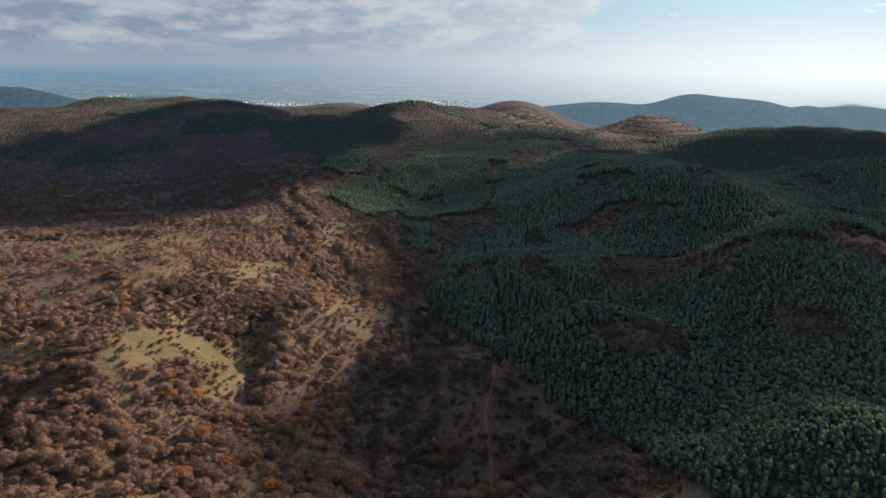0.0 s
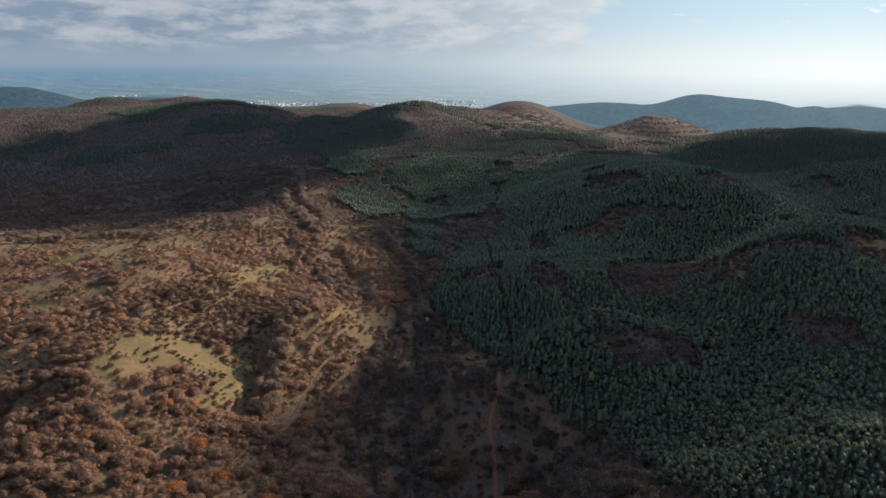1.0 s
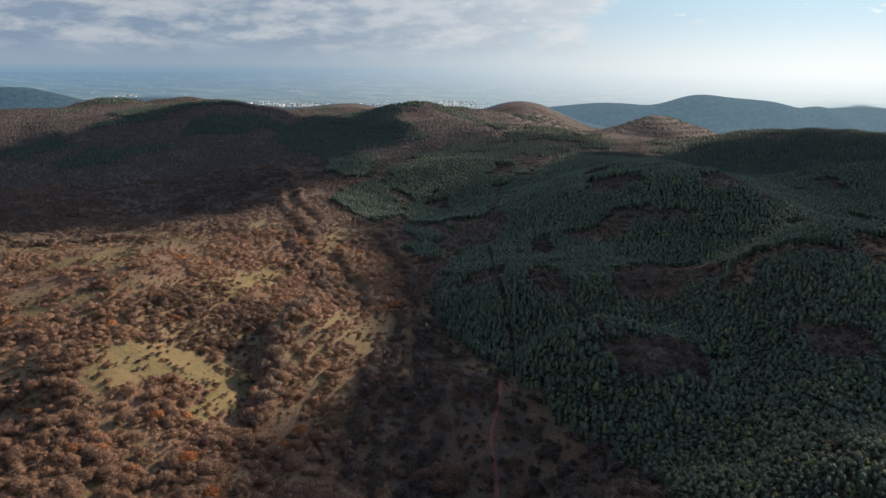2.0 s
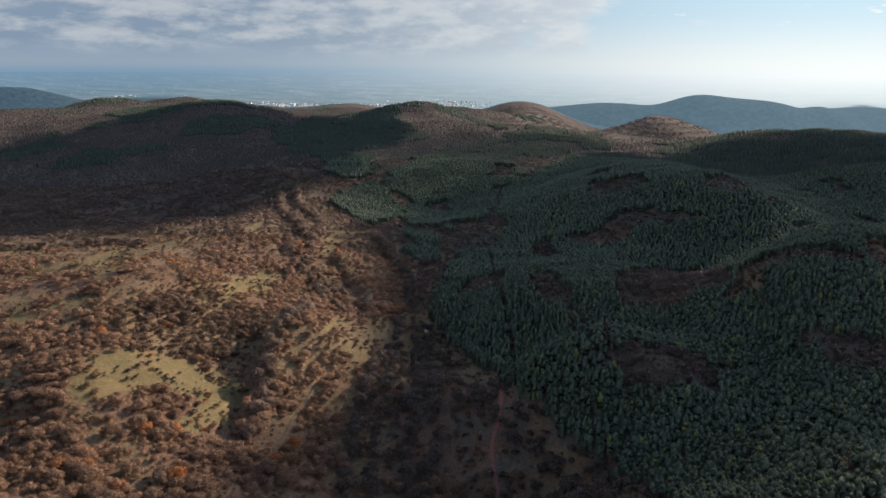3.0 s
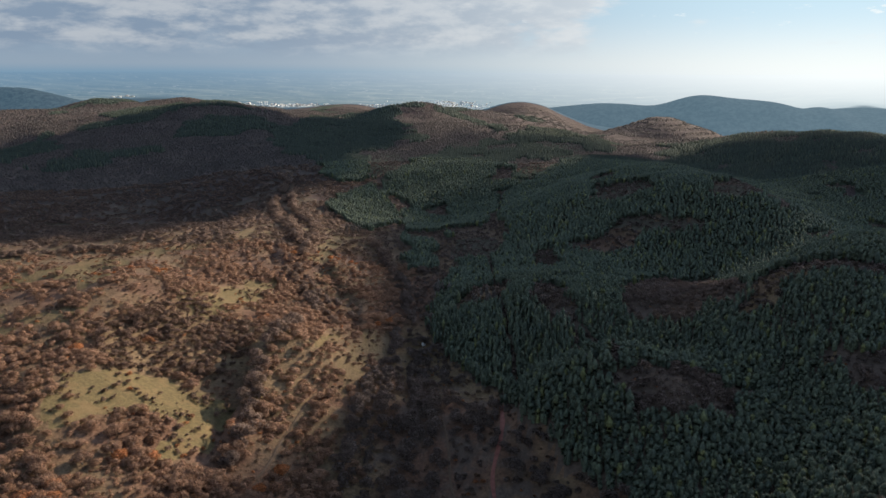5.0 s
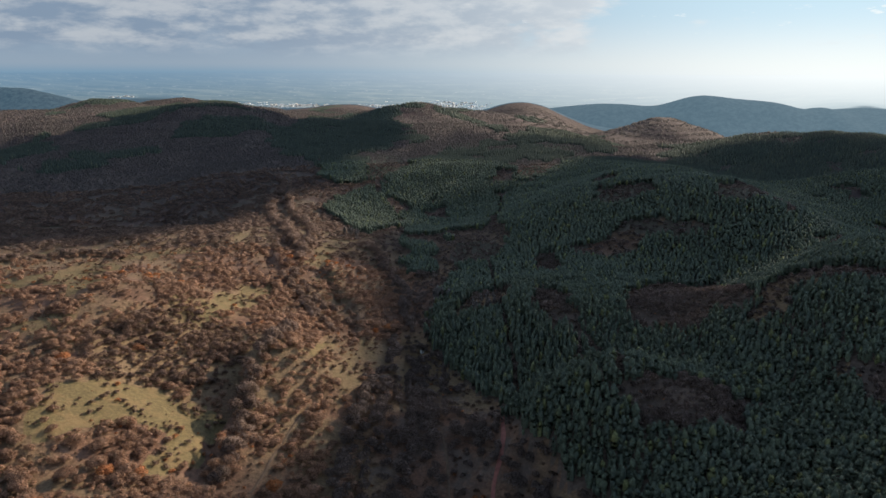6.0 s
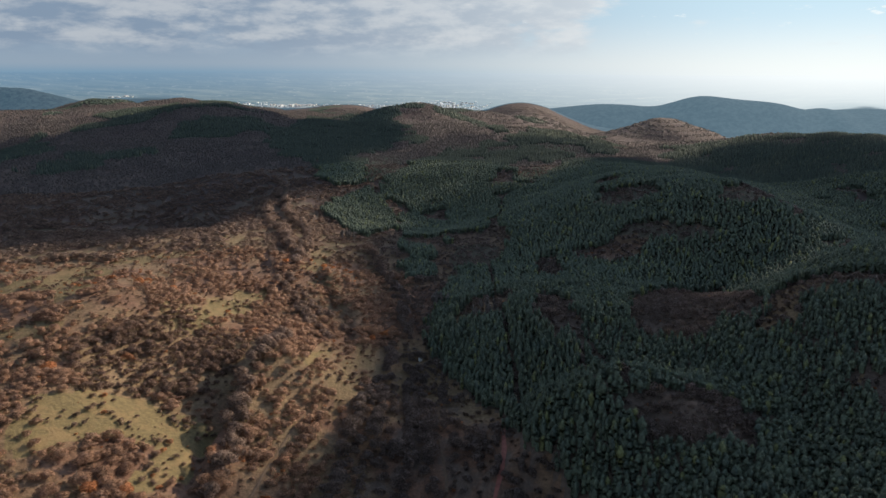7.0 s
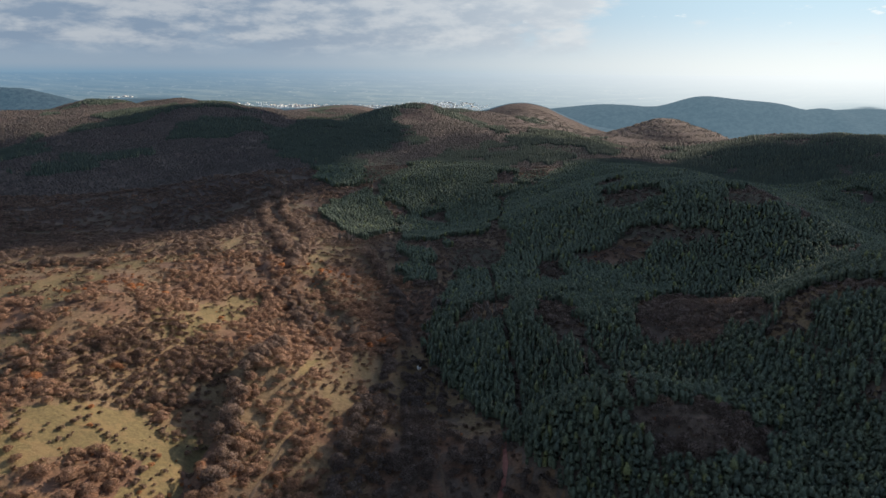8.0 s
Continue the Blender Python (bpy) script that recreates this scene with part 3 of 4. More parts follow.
def cover(x, y):
    """How thickly the leafless trees and scrub stand, 0 to 1."""
    r = np.hypot(x, y)
    d = 0.84 + 0.55 * ripple(x, y, 34, 13) + 0.28 * ripple(x, y, 13, 14)
    d = np.where((x < -60) & (r > 480) & (r < 1000), 0.84 + 0.3 * ripple(x, y, 30, 13) - 0.7 * np.clip(2.5 * (streaks(x, y) - 0.3), 0, 1), d)
    d = np.where(inside(x, y, VALLEY, 4), 0.64 + 0.35 * ripple(x, y, 15, 15), d)
    d = np.where((x < -140) & (y > 310) & (y < 440), d - 0.42, d)
    d = np.where(open_grass(x, y) & ((x < -30) | (x > -20) & (y > 250)), 0.03, d)
    for corners in BARE_PATCHES:
        d = np.where(inside(x, y, corners, 3), 1.0, d)
    d = np.where(inside(x, y, THICKET, 4), 1.0, d)
    for line in HEDGES:
        d = np.where(near_line(x, y, line) < 4.2, 0.3, d)
    d = np.where((near_line(x + 2.2, y, GULLY) < 3.0) | (near_line(x, y, GULLY_UP) < 1.8), 0.0, d)
    for line in TRACKS.values():
        d = np.where(near_line(x, y, line) < 1.3, 0.0, d)
    d = np.where(r > 760, 0.9 + 0.4 * ripple(x, y, 90, 13), d)
    return np.clip(d, 0, 1)


def in_sight(x, y):
    """False on the far sides of hills, which the flight never looks at."""
    top = np.full(np.shape(x), -1e9)
    for s in np.linspace(0.12, 0.97, 22):
        top = np.maximum(top, (land(x * s, 40 + (y - 40) * s) - 120) / s)
    return land(x, y) + 6 - 120 > top - 3


def build_ground():
    """One sheet round the place, finer where the camera looks, and the far plain that carries it on to the horizon."""
    rings = np.concatenate([[0, 40, 80, 120], np.geomspace(150, 4960, 300)])
    turns = np.radians(np.concatenate([np.linspace(-42, 38, 370), np.linspace(44, 312, 44)]))
    split = int(np.searchsorted(rings, 2700))
    made = []
    for name, part_rings in (("ground", rings[: split + 1]), ("backdrop", rings[split:])):
        r, a = np.meshgrid(part_rings, turns, indexing="ij")
        x, y = r * np.sin(a), r * np.cos(a)
        z = land(x, y)
        n, m = r.shape
        i, j = np.meshgrid(np.arange(n - 1), np.arange(m), indexing="ij")
        k = (j + 1) % m
        faces = np.stack([i * m + j, i * m + k, (i + 1) * m + k, (i + 1) * m + j], -1).reshape(-1, 4)
        fx, fy = x.ravel(), y.ravel()
        verts = np.stack([x, y, z], -1).reshape(-1, 3)
        if name == "ground":
            # the last mask grows with distance and carries the painted haze
            att = {"meadow": meadow_mask(fx, fy), "wood": wood_mask(fx, fy), "far_tone": np.clip((np.hypot(fx, fy) - 360) / 350, 0, 1) * 0.85}
        else:
            bear = fx / np.maximum(np.abs(fy), 1)
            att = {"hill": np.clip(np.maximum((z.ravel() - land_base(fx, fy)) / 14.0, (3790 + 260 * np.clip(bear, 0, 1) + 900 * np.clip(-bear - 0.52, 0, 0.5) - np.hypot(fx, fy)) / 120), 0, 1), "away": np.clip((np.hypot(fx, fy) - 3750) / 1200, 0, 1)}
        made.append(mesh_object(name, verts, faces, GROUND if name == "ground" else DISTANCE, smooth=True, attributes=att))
    tagged(made[0], "rolling winter hill country with dry grass and leaf litter", "ground", kind="structure")
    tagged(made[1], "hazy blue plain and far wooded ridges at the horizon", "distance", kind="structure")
    return made


ground, backdrop = build_ground()


# ---- trees ----
TREES = np.random.default_rng(7)


def slivers(start, way, length, width, rng):
    """Thin triangles from start points along their ways."""
    n = len(start)
    side = np.cross(way, rng.normal(size=(n, 3)))
    side /= np.linalg.norm(side, axis=1, keepdims=True) + 1e-9
    a, c = start - side * width[:, None] / 2, start + side * width[:, None] / 2
    tip = start + way * length[:, None]
    return np.stack([a, c, tip], 1).reshape(-1, 3), np.arange(3 * n).reshape(-1, 3)


def lump(rng, centre, radii, rings=3, sides=7):
    """One knobbly bough mass: an uneven dome of fine twigs."""
    verts = []
    for k in range(rings):
        tilt = math.pi * (0.62 - (0.52 if rings > 2 else 0.32) * k / (rings - 1))
        for j in range(sides):
            a = 2 * math.pi * (j + 0.5 * (k % 2)) / sides
            r = rng.uniform(0.78, 1.15)
            verts.append((r * math.sin(tilt) * math.cos(a), r * math.sin(tilt) * math.sin(a), r * math.cos(tilt)))
    verts.append((0, 0, rng.uniform(0.95, 1.15)))
    faces = []
    for k in range(rings - 1):
        for j in range(sides):
            a, b = k * sides + j, k * sides + (j + 1) % sides
            faces += [(a, b, b + sides), (a, b + sides, a + sides)]
    top = (rings - 1) * sides
    faces += [(top + j, top + (j + 1) % sides, rings * sides) for j in range(sides)]
    return np.array(verts) * radii + centre, np.array(faces)


def bare_crown(rng, n, size, height=5.6, radius=3.0, boughs=4, rings=3, sides=7, mass=0.88):
    """A leafless broad crown: a few knobbly bough masses, with sprays of twigs that point outwards and up."""
    pieces, centres, sizes = [], [], []
    for k in range(boughs):
        a = 2 * math.pi * (k + rng.uniform(-0.3, 0.3)) / max(boughs - 1, 1)
        out = 0.0 if k == 0 else radius * rng.uniform(0.36, 0.55)
        r = radius * (rng.uniform(0.72, 0.84) if k == 0 else rng.uniform(0.46, 0.6))
        c = np.array([out * math.cos(a), out * math.sin(a), height * (0.52 if k == 0 else rng.uniform(0.38, 0.5))])
        centres.append(c)
        sizes.append(r)
        pieces.append(lump(rng, c, np.array([r, r, height * (0.36 if k == 0 else 0.28)]) * mass, rings, sides))
    which = rng.integers(boughs, size=n)
    way = rng.normal(size=(n, 3))
    way[:, 2] = np.abs(way[:, 2]) * 0.9 - 0.12
    way /= np.linalg.norm(way, axis=1, keepdims=True)
    c, r = np.array(centres)[which], np.array(sizes)[which]
    start = c + way * r[:, None] * rng.uniform(0.6, 0.98, n)[:, None] * np.array([1, 1, 0.95])
    start[:, 2] = np.maximum(start[:, 2], height * 0.05)
    turn = way + np.array([0, 0, 0.35]) + 0.4 * rng.normal(size=(n, 3))
    turn /= np.linalg.norm(turn, axis=1, keepdims=True)
    pieces.append(slivers(start, turn, rng.uniform(0.5, 1.3, n) * size * 2.1, rng.uniform(0.5, 1.2, n) * size * 0.62, rng))
    return joined(pieces)


def pine_crown(rng, n, size, height=12.0, radius=1.6, sides=6, rings=4):
    """A plantation pine: a blunt cone over a narrower skirt, thick with upturned tufts of needles."""
    verts, faces = [], []
    for k in range(rings + 1):
        s = k / (rings + 1)
        wide = 0.72 + 0.2 * s / 0.45 if s < 0.45 else 0.92 * (1 - (s - 0.45) / 0.62) ** 0.62
        turn = rng.uniform(0, 6.28)
        for j in range(sides):
            a = turn + 2 * math.pi * j / sides
            r = radius * wide * rng.uniform(0.72, 1.0)
            verts.append((r * math.cos(a), r * math.sin(a), height * (0.2 + 0.78 * s + rng.uniform(-0.015, 0.015))))
    verts.append((0, 0, height * 0.98))
    for k in range(rings):
        for j in range(sides):
            a, b = k * sides + j, k * sides + (j + 1) % sides
            faces += [(a, b, b + sides), (a, b + sides, a + sides)]
    faces += [(rings * sides + j, rings * sides + (j + 1) % sides, (rings + 1) * sides) for j in range(sides)]
    s = 0.3 + 0.7 * rng.random(n) ** 0.9
    a = rng.uniform(0, 2 * math.pi, n)
    r = radius * np.where(s < 0.45, 0.95, (1 - np.clip(s - 0.45, 0, 1) / 0.6) ** 0.62) * rng.uniform(0.6, 1.0, n)
    start = np.stack([r * np.cos(a), r * np.sin(a), height * (0.2 + 0.76 * s)], 1)
    way = np.stack([np.cos(a), np.sin(a), 0.2 + 0.9 * s], 1) + 0.3 * rng.normal(size=(n, 3))
    way /= np.linalg.norm(way, axis=1, keepdims=True)
    return joined([(np.array(verts), np.array(faces)), slivers(start, way, rng.uniform(0.5, 1.1, n) * size * 1.4, rng.uniform(0.6, 1.2, n) * size * 0.85, rng)])


def far_tuft(rng, radius, height, sides=5):
    """A crown seen from a kilometre off: a low uneven cone."""
    a = 2 * math.pi * (np.arange(sides) + rng.uniform(-0.25, 0.25, sides)) / sides
    r = radius * rng.uniform(0.8, 1.2, sides)
    foot = np.stack([r * np.cos(a), r * np.sin(a), np.full(sides, -0.2 * height)], 1)
    tip = np.array([[rng.uniform(-0.25, 0.25) * radius, rng.uniform(-0.25, 0.25) * radius, height]])
    return np.concatenate([foot, tip]), np.array([(k, (k + 1) % sides, sides) for k in range(sides)])


def tube(points, radii, sides=5):
    """A tapering limb along points."""
    points = [Vector(p) for p in points]
    verts, faces = [], []
    for k, (p, r) in enumerate(zip(points, radii)):
        d = (points[min(k + 1, len(points) - 1)] - points[max(k - 1, 0)]).normalized()
        u = d.orthogonal().normalized()
        v = d.cross(u)
        verts += [p + r * (u * math.cos(2 * math.pi * j / sides) + v * math.sin(2 * math.pi * j / sides)) for j in range(sides)]
        if k:
            for j in range(sides):
                a, b = (k - 1) * sides + j, (k - 1) * sides + (j + 1) % sides
                faces += [(a, b, b + sides), (a, b + sides, a + sides)]
    return np.array([tuple(v) for v in verts]), np.array(faces)


def joined(pieces):
    verts, faces, at = [], [], 0
    for v, f in pieces:
        verts.append(v)
        faces.append(f + at)
        at += len(v)
    return np.concatenate(verts), np.concatenate(faces)


def bare_trunk(rng, height=5.6, radius=3.0):
    """A trunk that forks into five crooked limbs."""
    fork = height * rng.uniform(0.16, 0.26)
    lean = rng.uniform(-0.25, 0.25, 2)
    base = (lean[0], lean[1], fork)
    pieces = [tube([(0, 0, -0.5), (0, 0, 0.3), base], [0.24, 0.19, 0.15], 6)]
    for k in range(5):
        a = 2 * math.pi * (k + rng.uniform(-0.3, 0.3)) / 5
        out, top = radius * rng.uniform(0.5, 0.85), height * rng.uniform(0.62, 0.9)
        bend = (base[0] + 0.45 * out * math.cos(a + 0.4), base[1] + 0.45 * out * math.sin(a + 0.4), fork + 0.45 * (top - fork))
        pieces.append(tube([base, bend, (out * math.cos(a), out * math.sin(a), top)], [0.11, 0.07, 0.025], 4))
    return joined(pieces)


def scatter(near, far, gap, rng, reach=(-0.80, 0.66)):
    """Jittered places between two distances, within the land that the flight looks over."""
    xs, ys = np.meshgrid(np.arange(reach[0] * far, reach[1] * far, gap), np.arange(near * 0.8, far, gap))
    x, y = (v.ravel() + rng.uniform(-0.42, 0.42, v.size) * gap for v in (xs, ys))
    r = np.hypot(x, y)
    keep = (r >= near) & (r < far) & (x > reach[0] * y - 12) & (x < reach[1] * y + 12)
    return x[keep], y[keep]


def plant(name, protos, x, y, scale, mat, label, category, rng, tall=None, tint=None):
    """Many trees of one kind as one mesh."""
    z = land(x, y)
    which = rng.integers(len(protos), size=len(x))
    turn = rng.uniform(0, 2 * math.pi, len(x))
    tall = scale if tall is None else tall
    tint = rng.random(len(x)) if tint is None else tint
    vs, fs, ts, at = [], [], [], 0
    for k, (v, f) in enumerate(protos):
        pick = which == k
        n = int(pick.sum())
        if not n:
            continue
        c, s = np.cos(turn[pick])[:, None], np.sin(turn[pick])[:, None]
        sc = scale[pick][:, None]
        px = (c * v[None, :, 0] - s * v[None, :, 1]) * sc + x[pick][:, None]
        py = (s * v[None, :, 0] + c * v[None, :, 1]) * sc + y[pick][:, None]
        pz = v[None, :, 2] * tall[pick][:, None] + z[pick][:, None] - 0.15
        vs.append(np.stack([px, py, pz], -1).reshape(-1, 3))
        fs.append((f[None] + (np.arange(n) * len(v))[:, None, None] + at).reshape(-1, 3))
        ts.append(np.repeat(tint[pick], len(v)))
        at += n * len(v)
    ob = mesh_object(name, np.concatenate(vs), np.concatenate(fs), mat, attributes={"tint": np.concatenate(ts)})
    return tagged(ob, label, category, kind="stuff")


def tree_thing(name, crown, trunk, mats, label, category, group):
    """A tree of its own: an Empty at its foot with trunk and crown."""
    root = new(name)
    for part_name, (v, f), mat in (("trunk", trunk, mats[0]), ("crown", crown, mats[1])):
        mesh_object(part_name, v, f, mat, root)
    return tagged(root, label, category, group)


def patchy(x, y, rng):
    """A tone for each tree that drifts over the land."""
    return np.clip(0.5 + 0.16 * ripple(x, y, 60, 21) + 0.14 * ripple(x, y, 22, 22) + rng.uniform(-0.34, 0.34, len(x)), 0, 0.99)


# leafless trees and scrub
bx, by = scatter(165, 470, 2.7, TREES)
keep = (TREES.random(len(bx)) < cover(bx, by)) & ~pine_wood(bx, by)
bx, by = bx[keep], by[keep]
size = np.clip(TREES.normal(0.72, 0.24, len(bx)) + 0.24 * ripple(bx, by, 30, 23), 0.3, 1.5) * np.clip(1.15 - np.hypot(bx, by) / 1500, 0.8, 1.1)
size *= np.where((near_line(bx, by, HEDGES[5]) < 5) | (near_line(bx, by, HEDGES[7]) < 6), 1.3, 1.0)
single = (by > 184) & (by < 262) & (bx < 20) & (size > 0.9)
single &= np.cumsum(single) <= 300
near_bare = [(bare_crown(TREES, 400, 0.24, boughs=6, sides=6), bare_trunk(TREES)) for k in range(7)]
row = np.flatnonzero(single)
oaks = []
for k, (crown, trunk) in enumerate(near_bare):
    oaks.append(tree_thing("bare_oak", crown, trunk, (BARK, TWIGS), "leafless grey-brown oak tree with a dense twiggy crown", "tree", "bare oaks on the slope"))
for n, i in enumerate(row):
    m = pose(bx[i], by[i], float(land(bx[i], by[i])) - 0.15, 0, 0, TREES.uniform(0, 360)) @ Matrix.Diagonal((size[i], size[i], size[i] * 0.75, 1))
    if n < len(oaks):
        oaks[n].matrix_world = m
    else:
        o = copy_thing(oaks[n % len(oaks)], Matrix())
        o.matrix_basis = m
rest = ~single
grey = rest & ((bx > -34) | (wood_mask(bx, by) > 0.6))
rest &= ~grey
thick = rest & inside(bx, by, THICKET, 4)
rest &= ~thick
close = rest & (np.hypot(bx, by) < 310)
mid = rest & ~close
protos = [bare_crown(TREES, 80, 0.40, boughs=3, sides=5) for k in range(6)]
plant("bare_woodland", protos, bx[grey], by[grey], size[grey] * 0.85, SHADE_GREY_TWIGS, "leafless grey scrub and saplings in the gaps of the pine wood", "woodland", TREES, size[grey] * 0.8, patchy(bx[grey], by[grey], TREES))
protos = [joined([bare_crown(TREES, 150, 0.24, boughs=3, sides=6), tube([(0, 0, -0.5), (0.1, 0, 2.6)], [0.22, 0.1], 4)]) for k in range(8)]
plant("bare_woodland", protos, bx[close], by[close], size[close], TWIGS, "leafless grey-brown oak scrub covering the near slope", "woodland", TREES, size[close] * 0.60, patchy(bx[close], by[close], TREES))
plant("bare_woodland", protos, bx[thick], by[thick], size[thick], HOLLOW_SHADE_TWIGS, "dense leafless stand in the hollow beside a meadow, its twigs painted in shade", "woodland", TREES, size[thick] * 0.62, patchy(bx[thick], by[thick], TREES))
protos = [bare_crown(TREES, 60, 0.32, boughs=3, rings=2, sides=7) for k in range(8)]
plant("bare_woodland", protos, bx[mid], by[mid], size[mid], TWIGS, "leafless brown oak woodland along the valley", "woodland", TREES, size[mid] * 0.58, patchy(bx[mid], by[mid], TREES))
for near, far, gap, n, twig, grow in ((470, 760, 3.8, 12, 0.5, 0.9), (760, 1350, 3.9, 0, 1.0, 1.0), (1350, 2650, 5.6, 0, 2.0, 1.4)):
    bx, by = scatter(near, far, gap, TREES)
    keep = (TREES.random(len(bx)) < np.clip(cover(bx, by) + 0.15, 0, 1)) & ~pine_wood(bx, by)
    if near > 700:
        keep &= in_sight(bx, by)
        # old terraces on the eastern hills: scrub stands in rows along the contours
        keep &= (bx < 60) | (np.hypot(bx, by) < 1400) | (land(bx, by) / 6.0 % 1.0 < 0.55)
    bx, by = bx[keep], by[keep]
    size = np.clip(TREES.normal(0.9, 0.2, len(bx)), 0.5, 1.4) * grow
    protos = [bare_crown(TREES, n, twig, boughs=3, rings=2, sides=6) if far < 800 else far_tuft(TREES, 2.1, 1.9) for k in range(6)]
    if far < 800:
        grey = (bx > -62) | (wood_mask(bx, by) > 0.6)
        plant("bare_woodland", protos, bx[grey], by[grey], size[grey] * 0.8, SHADE_GREY_TWIGS, "leafless grey scrub and saplings in the gaps of the pine wood", "woodland", TREES, size[grey] * 0.6, patchy(bx[grey], by[grey], TREES))
        bx, by, size = bx[~grey], by[~grey], size[~grey]
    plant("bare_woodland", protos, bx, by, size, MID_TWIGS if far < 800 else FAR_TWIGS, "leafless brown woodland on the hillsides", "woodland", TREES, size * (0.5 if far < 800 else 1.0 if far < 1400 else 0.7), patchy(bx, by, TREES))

# rows of crowns along the hedges
hx, hy = [], []
for line in HEDGES:
    for (ax, ay), (cx, cy) in zip(line, line[1:]):
        n = max(1, int(math.hypot(cx - ax, cy - ay) / 2.2))
        s = (np.arange(n) + TREES.uniform(-0.3, 0.3, n)) / n
        hx.append(ax + (cx - ax) * s + TREES.normal(0, 1.4, n))
        hy.append(ay + (cy - ay) * s + TREES.normal(0, 0.9, n))
hx, hy = np.concatenate(hx), np.concatenate(hy)
keep = ~pine_wood(hx, hy) & (TREES.random(len(hx)) < 0.92)
hx, hy = hx[keep], hy[keep]
size = np.clip(TREES.normal(0.84, 0.2, len(hx)), 0.4, 1.3) * np.where((hy > 440) | (near_line(hx, hy, HEDGES[5]) < 4), 1.35, 1.0)
shady = hx > -46
protos = [bare_crown(TREES, 70, 0.34, boughs=4, rings=2, sides=6) for k in range(8)]
plant("hedgerow", protos, hx[~shady], hy[~shady], size[~shady], MID_TWIGS, "rows of leafless brown hedge trees along the field banks", "hedge", TREES, size[~shady] * 0.8, patchy(hx[~shady], hy[~shady], TREES))
plant("hedgerow", protos, hx[shady], hy[shady], size[shady] * 1.15, SHADE_GREY_TWIGS, "rows of leafless grey hedge trees on the valley floor", "hedge", TREES, size[shady], patchy(hx[shady], hy[shady], TREES))

# low scrub, russet oak seedlings and dead bracken in the clearings
bx, by = scatter(165, 480, 2.3, TREES)
keep = (TREES.random(len(bx)) < np.where(open_grass(bx, by), 0.14 + 0.5 * (ripple(bx, by, 17, 24) > 0.1), 0.36)) & ~pine_wood(bx, by)
for line in TRACKS.values():
    keep &= near_line(bx, by, line) > 1.8
bx, by = bx[keep], by[keep]
size = TREES.uniform(0.15, 0.5, len(bx)) * np.where(open_grass(bx, by) & (ripple(bx, by, 17, 24) > 0.1), 1.35, 0.9)
protos = [bare_crown(TREES, 14, 0.7, boughs=2, rings=2, sides=5) for k in range(6)]
plant("low_scrub", protos, bx, by, size, SCRUB, "low brown and russet scrub dotted over dry grass", "scrub", TREES, size * 0.62, patchy(bx, by, TREES))

# pines
px, py = scatter(165, 420, 1.65, TREES)
keep = pine_wood(px, py) & (TREES.random(len(px)) < 0.95)
px, py = px[keep], py[keep]
size = np.clip((TREES.normal(0.70, 0.11, len(px)) + 0.05 * ripple(px, py, 28, 25)) * np.where(ripple(px, py, 95, 26) > 0.1, 1.06, 0.92), 0.4, 1.05)
tall = (0.39 + 0.4 * (size - 0.70) + TREES.normal(0, 0.025, len(px)) + 0.03 * ripple(px, py, 40, 27)) * np.where(inside(px, py, STAND, 3), 1.3, 1.0)
single = (py > 184) & (py < 262) & (px < 150)
single &= (np.cumsum(single) % 5 == 0)
single &= np.cumsum(single) <= 300
pines = []
for k in range(6):
    pines.append(tree_thing("pine", pine_crown(TREES, 170, 0.42), tube([(0, 0, -0.4), (0, 0, 6), (0.05, 0, 12.6)], [0.2, 0.15, 0.03], 5), (PINE_BARK, NEEDLES),
                            "dark green young pine with a narrow crown in dense forest", "pine tree", "pines of the plantation"))
for n, i in enumerate(np.flatnonzero(single)):
    m = pose(px[i], py[i], float(land(px[i], py[i])) - 0.15, 0, 0, TREES.uniform(0, 360)) @ Matrix.Diagonal((size[i], size[i], tall[i], 1))
    if n < len(pines):
        pines[n].matrix_world = m
    else:
        o = copy_thing(pines[n % len(pines)], Matrix())
        o.matrix_basis = m
rest = ~single
protos = [pine_crown(TREES, 56, 0.5, sides=5, rings=3) for k in range(8)]
near = rest & (np.hypot(px, py) < 300)
plant("pine_forest", protos, px[near], py[near], size[near], NEEDLES, "dense dark green pine plantation on the valley side", "forest", TREES, tall[near])
protos = [pine_crown(TREES, 20, 0.7, sides=5, rings=2) for k in range(8)]
far = rest & ~near
plant("pine_forest", protos, px[far], py[far], size[far], NEEDLES, "dense dark green pine plantation on the valley side", "forest", TREES, tall[far])
for near, far, gap, tufts, grow in ((420, 760, 1.95, 3, 0.78), (760, 1350, 2.6, 0, 1.0), (1350, 2650, 4.6, 0, 1.7)):
    px, py = scatter(near, far, gap, TREES)
    keep = pine_wood(px, py)
    if near > 700:
        keep &= in_sight(px, py)
    px, py = px[keep], py[keep]
    size = np.clip(TREES.normal(1.0, 0.15, len(px)), 0.6, 1.4) * grow
    protos = [pine_crown(TREES, tufts, 0.8, sides=5, rings=2) if far < 800 else far_tuft(TREES, 1.5, 3.6) for k in range(6)]
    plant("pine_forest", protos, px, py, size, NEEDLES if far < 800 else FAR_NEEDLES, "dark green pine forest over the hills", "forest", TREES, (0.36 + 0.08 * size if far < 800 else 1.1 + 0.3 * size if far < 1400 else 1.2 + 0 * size))


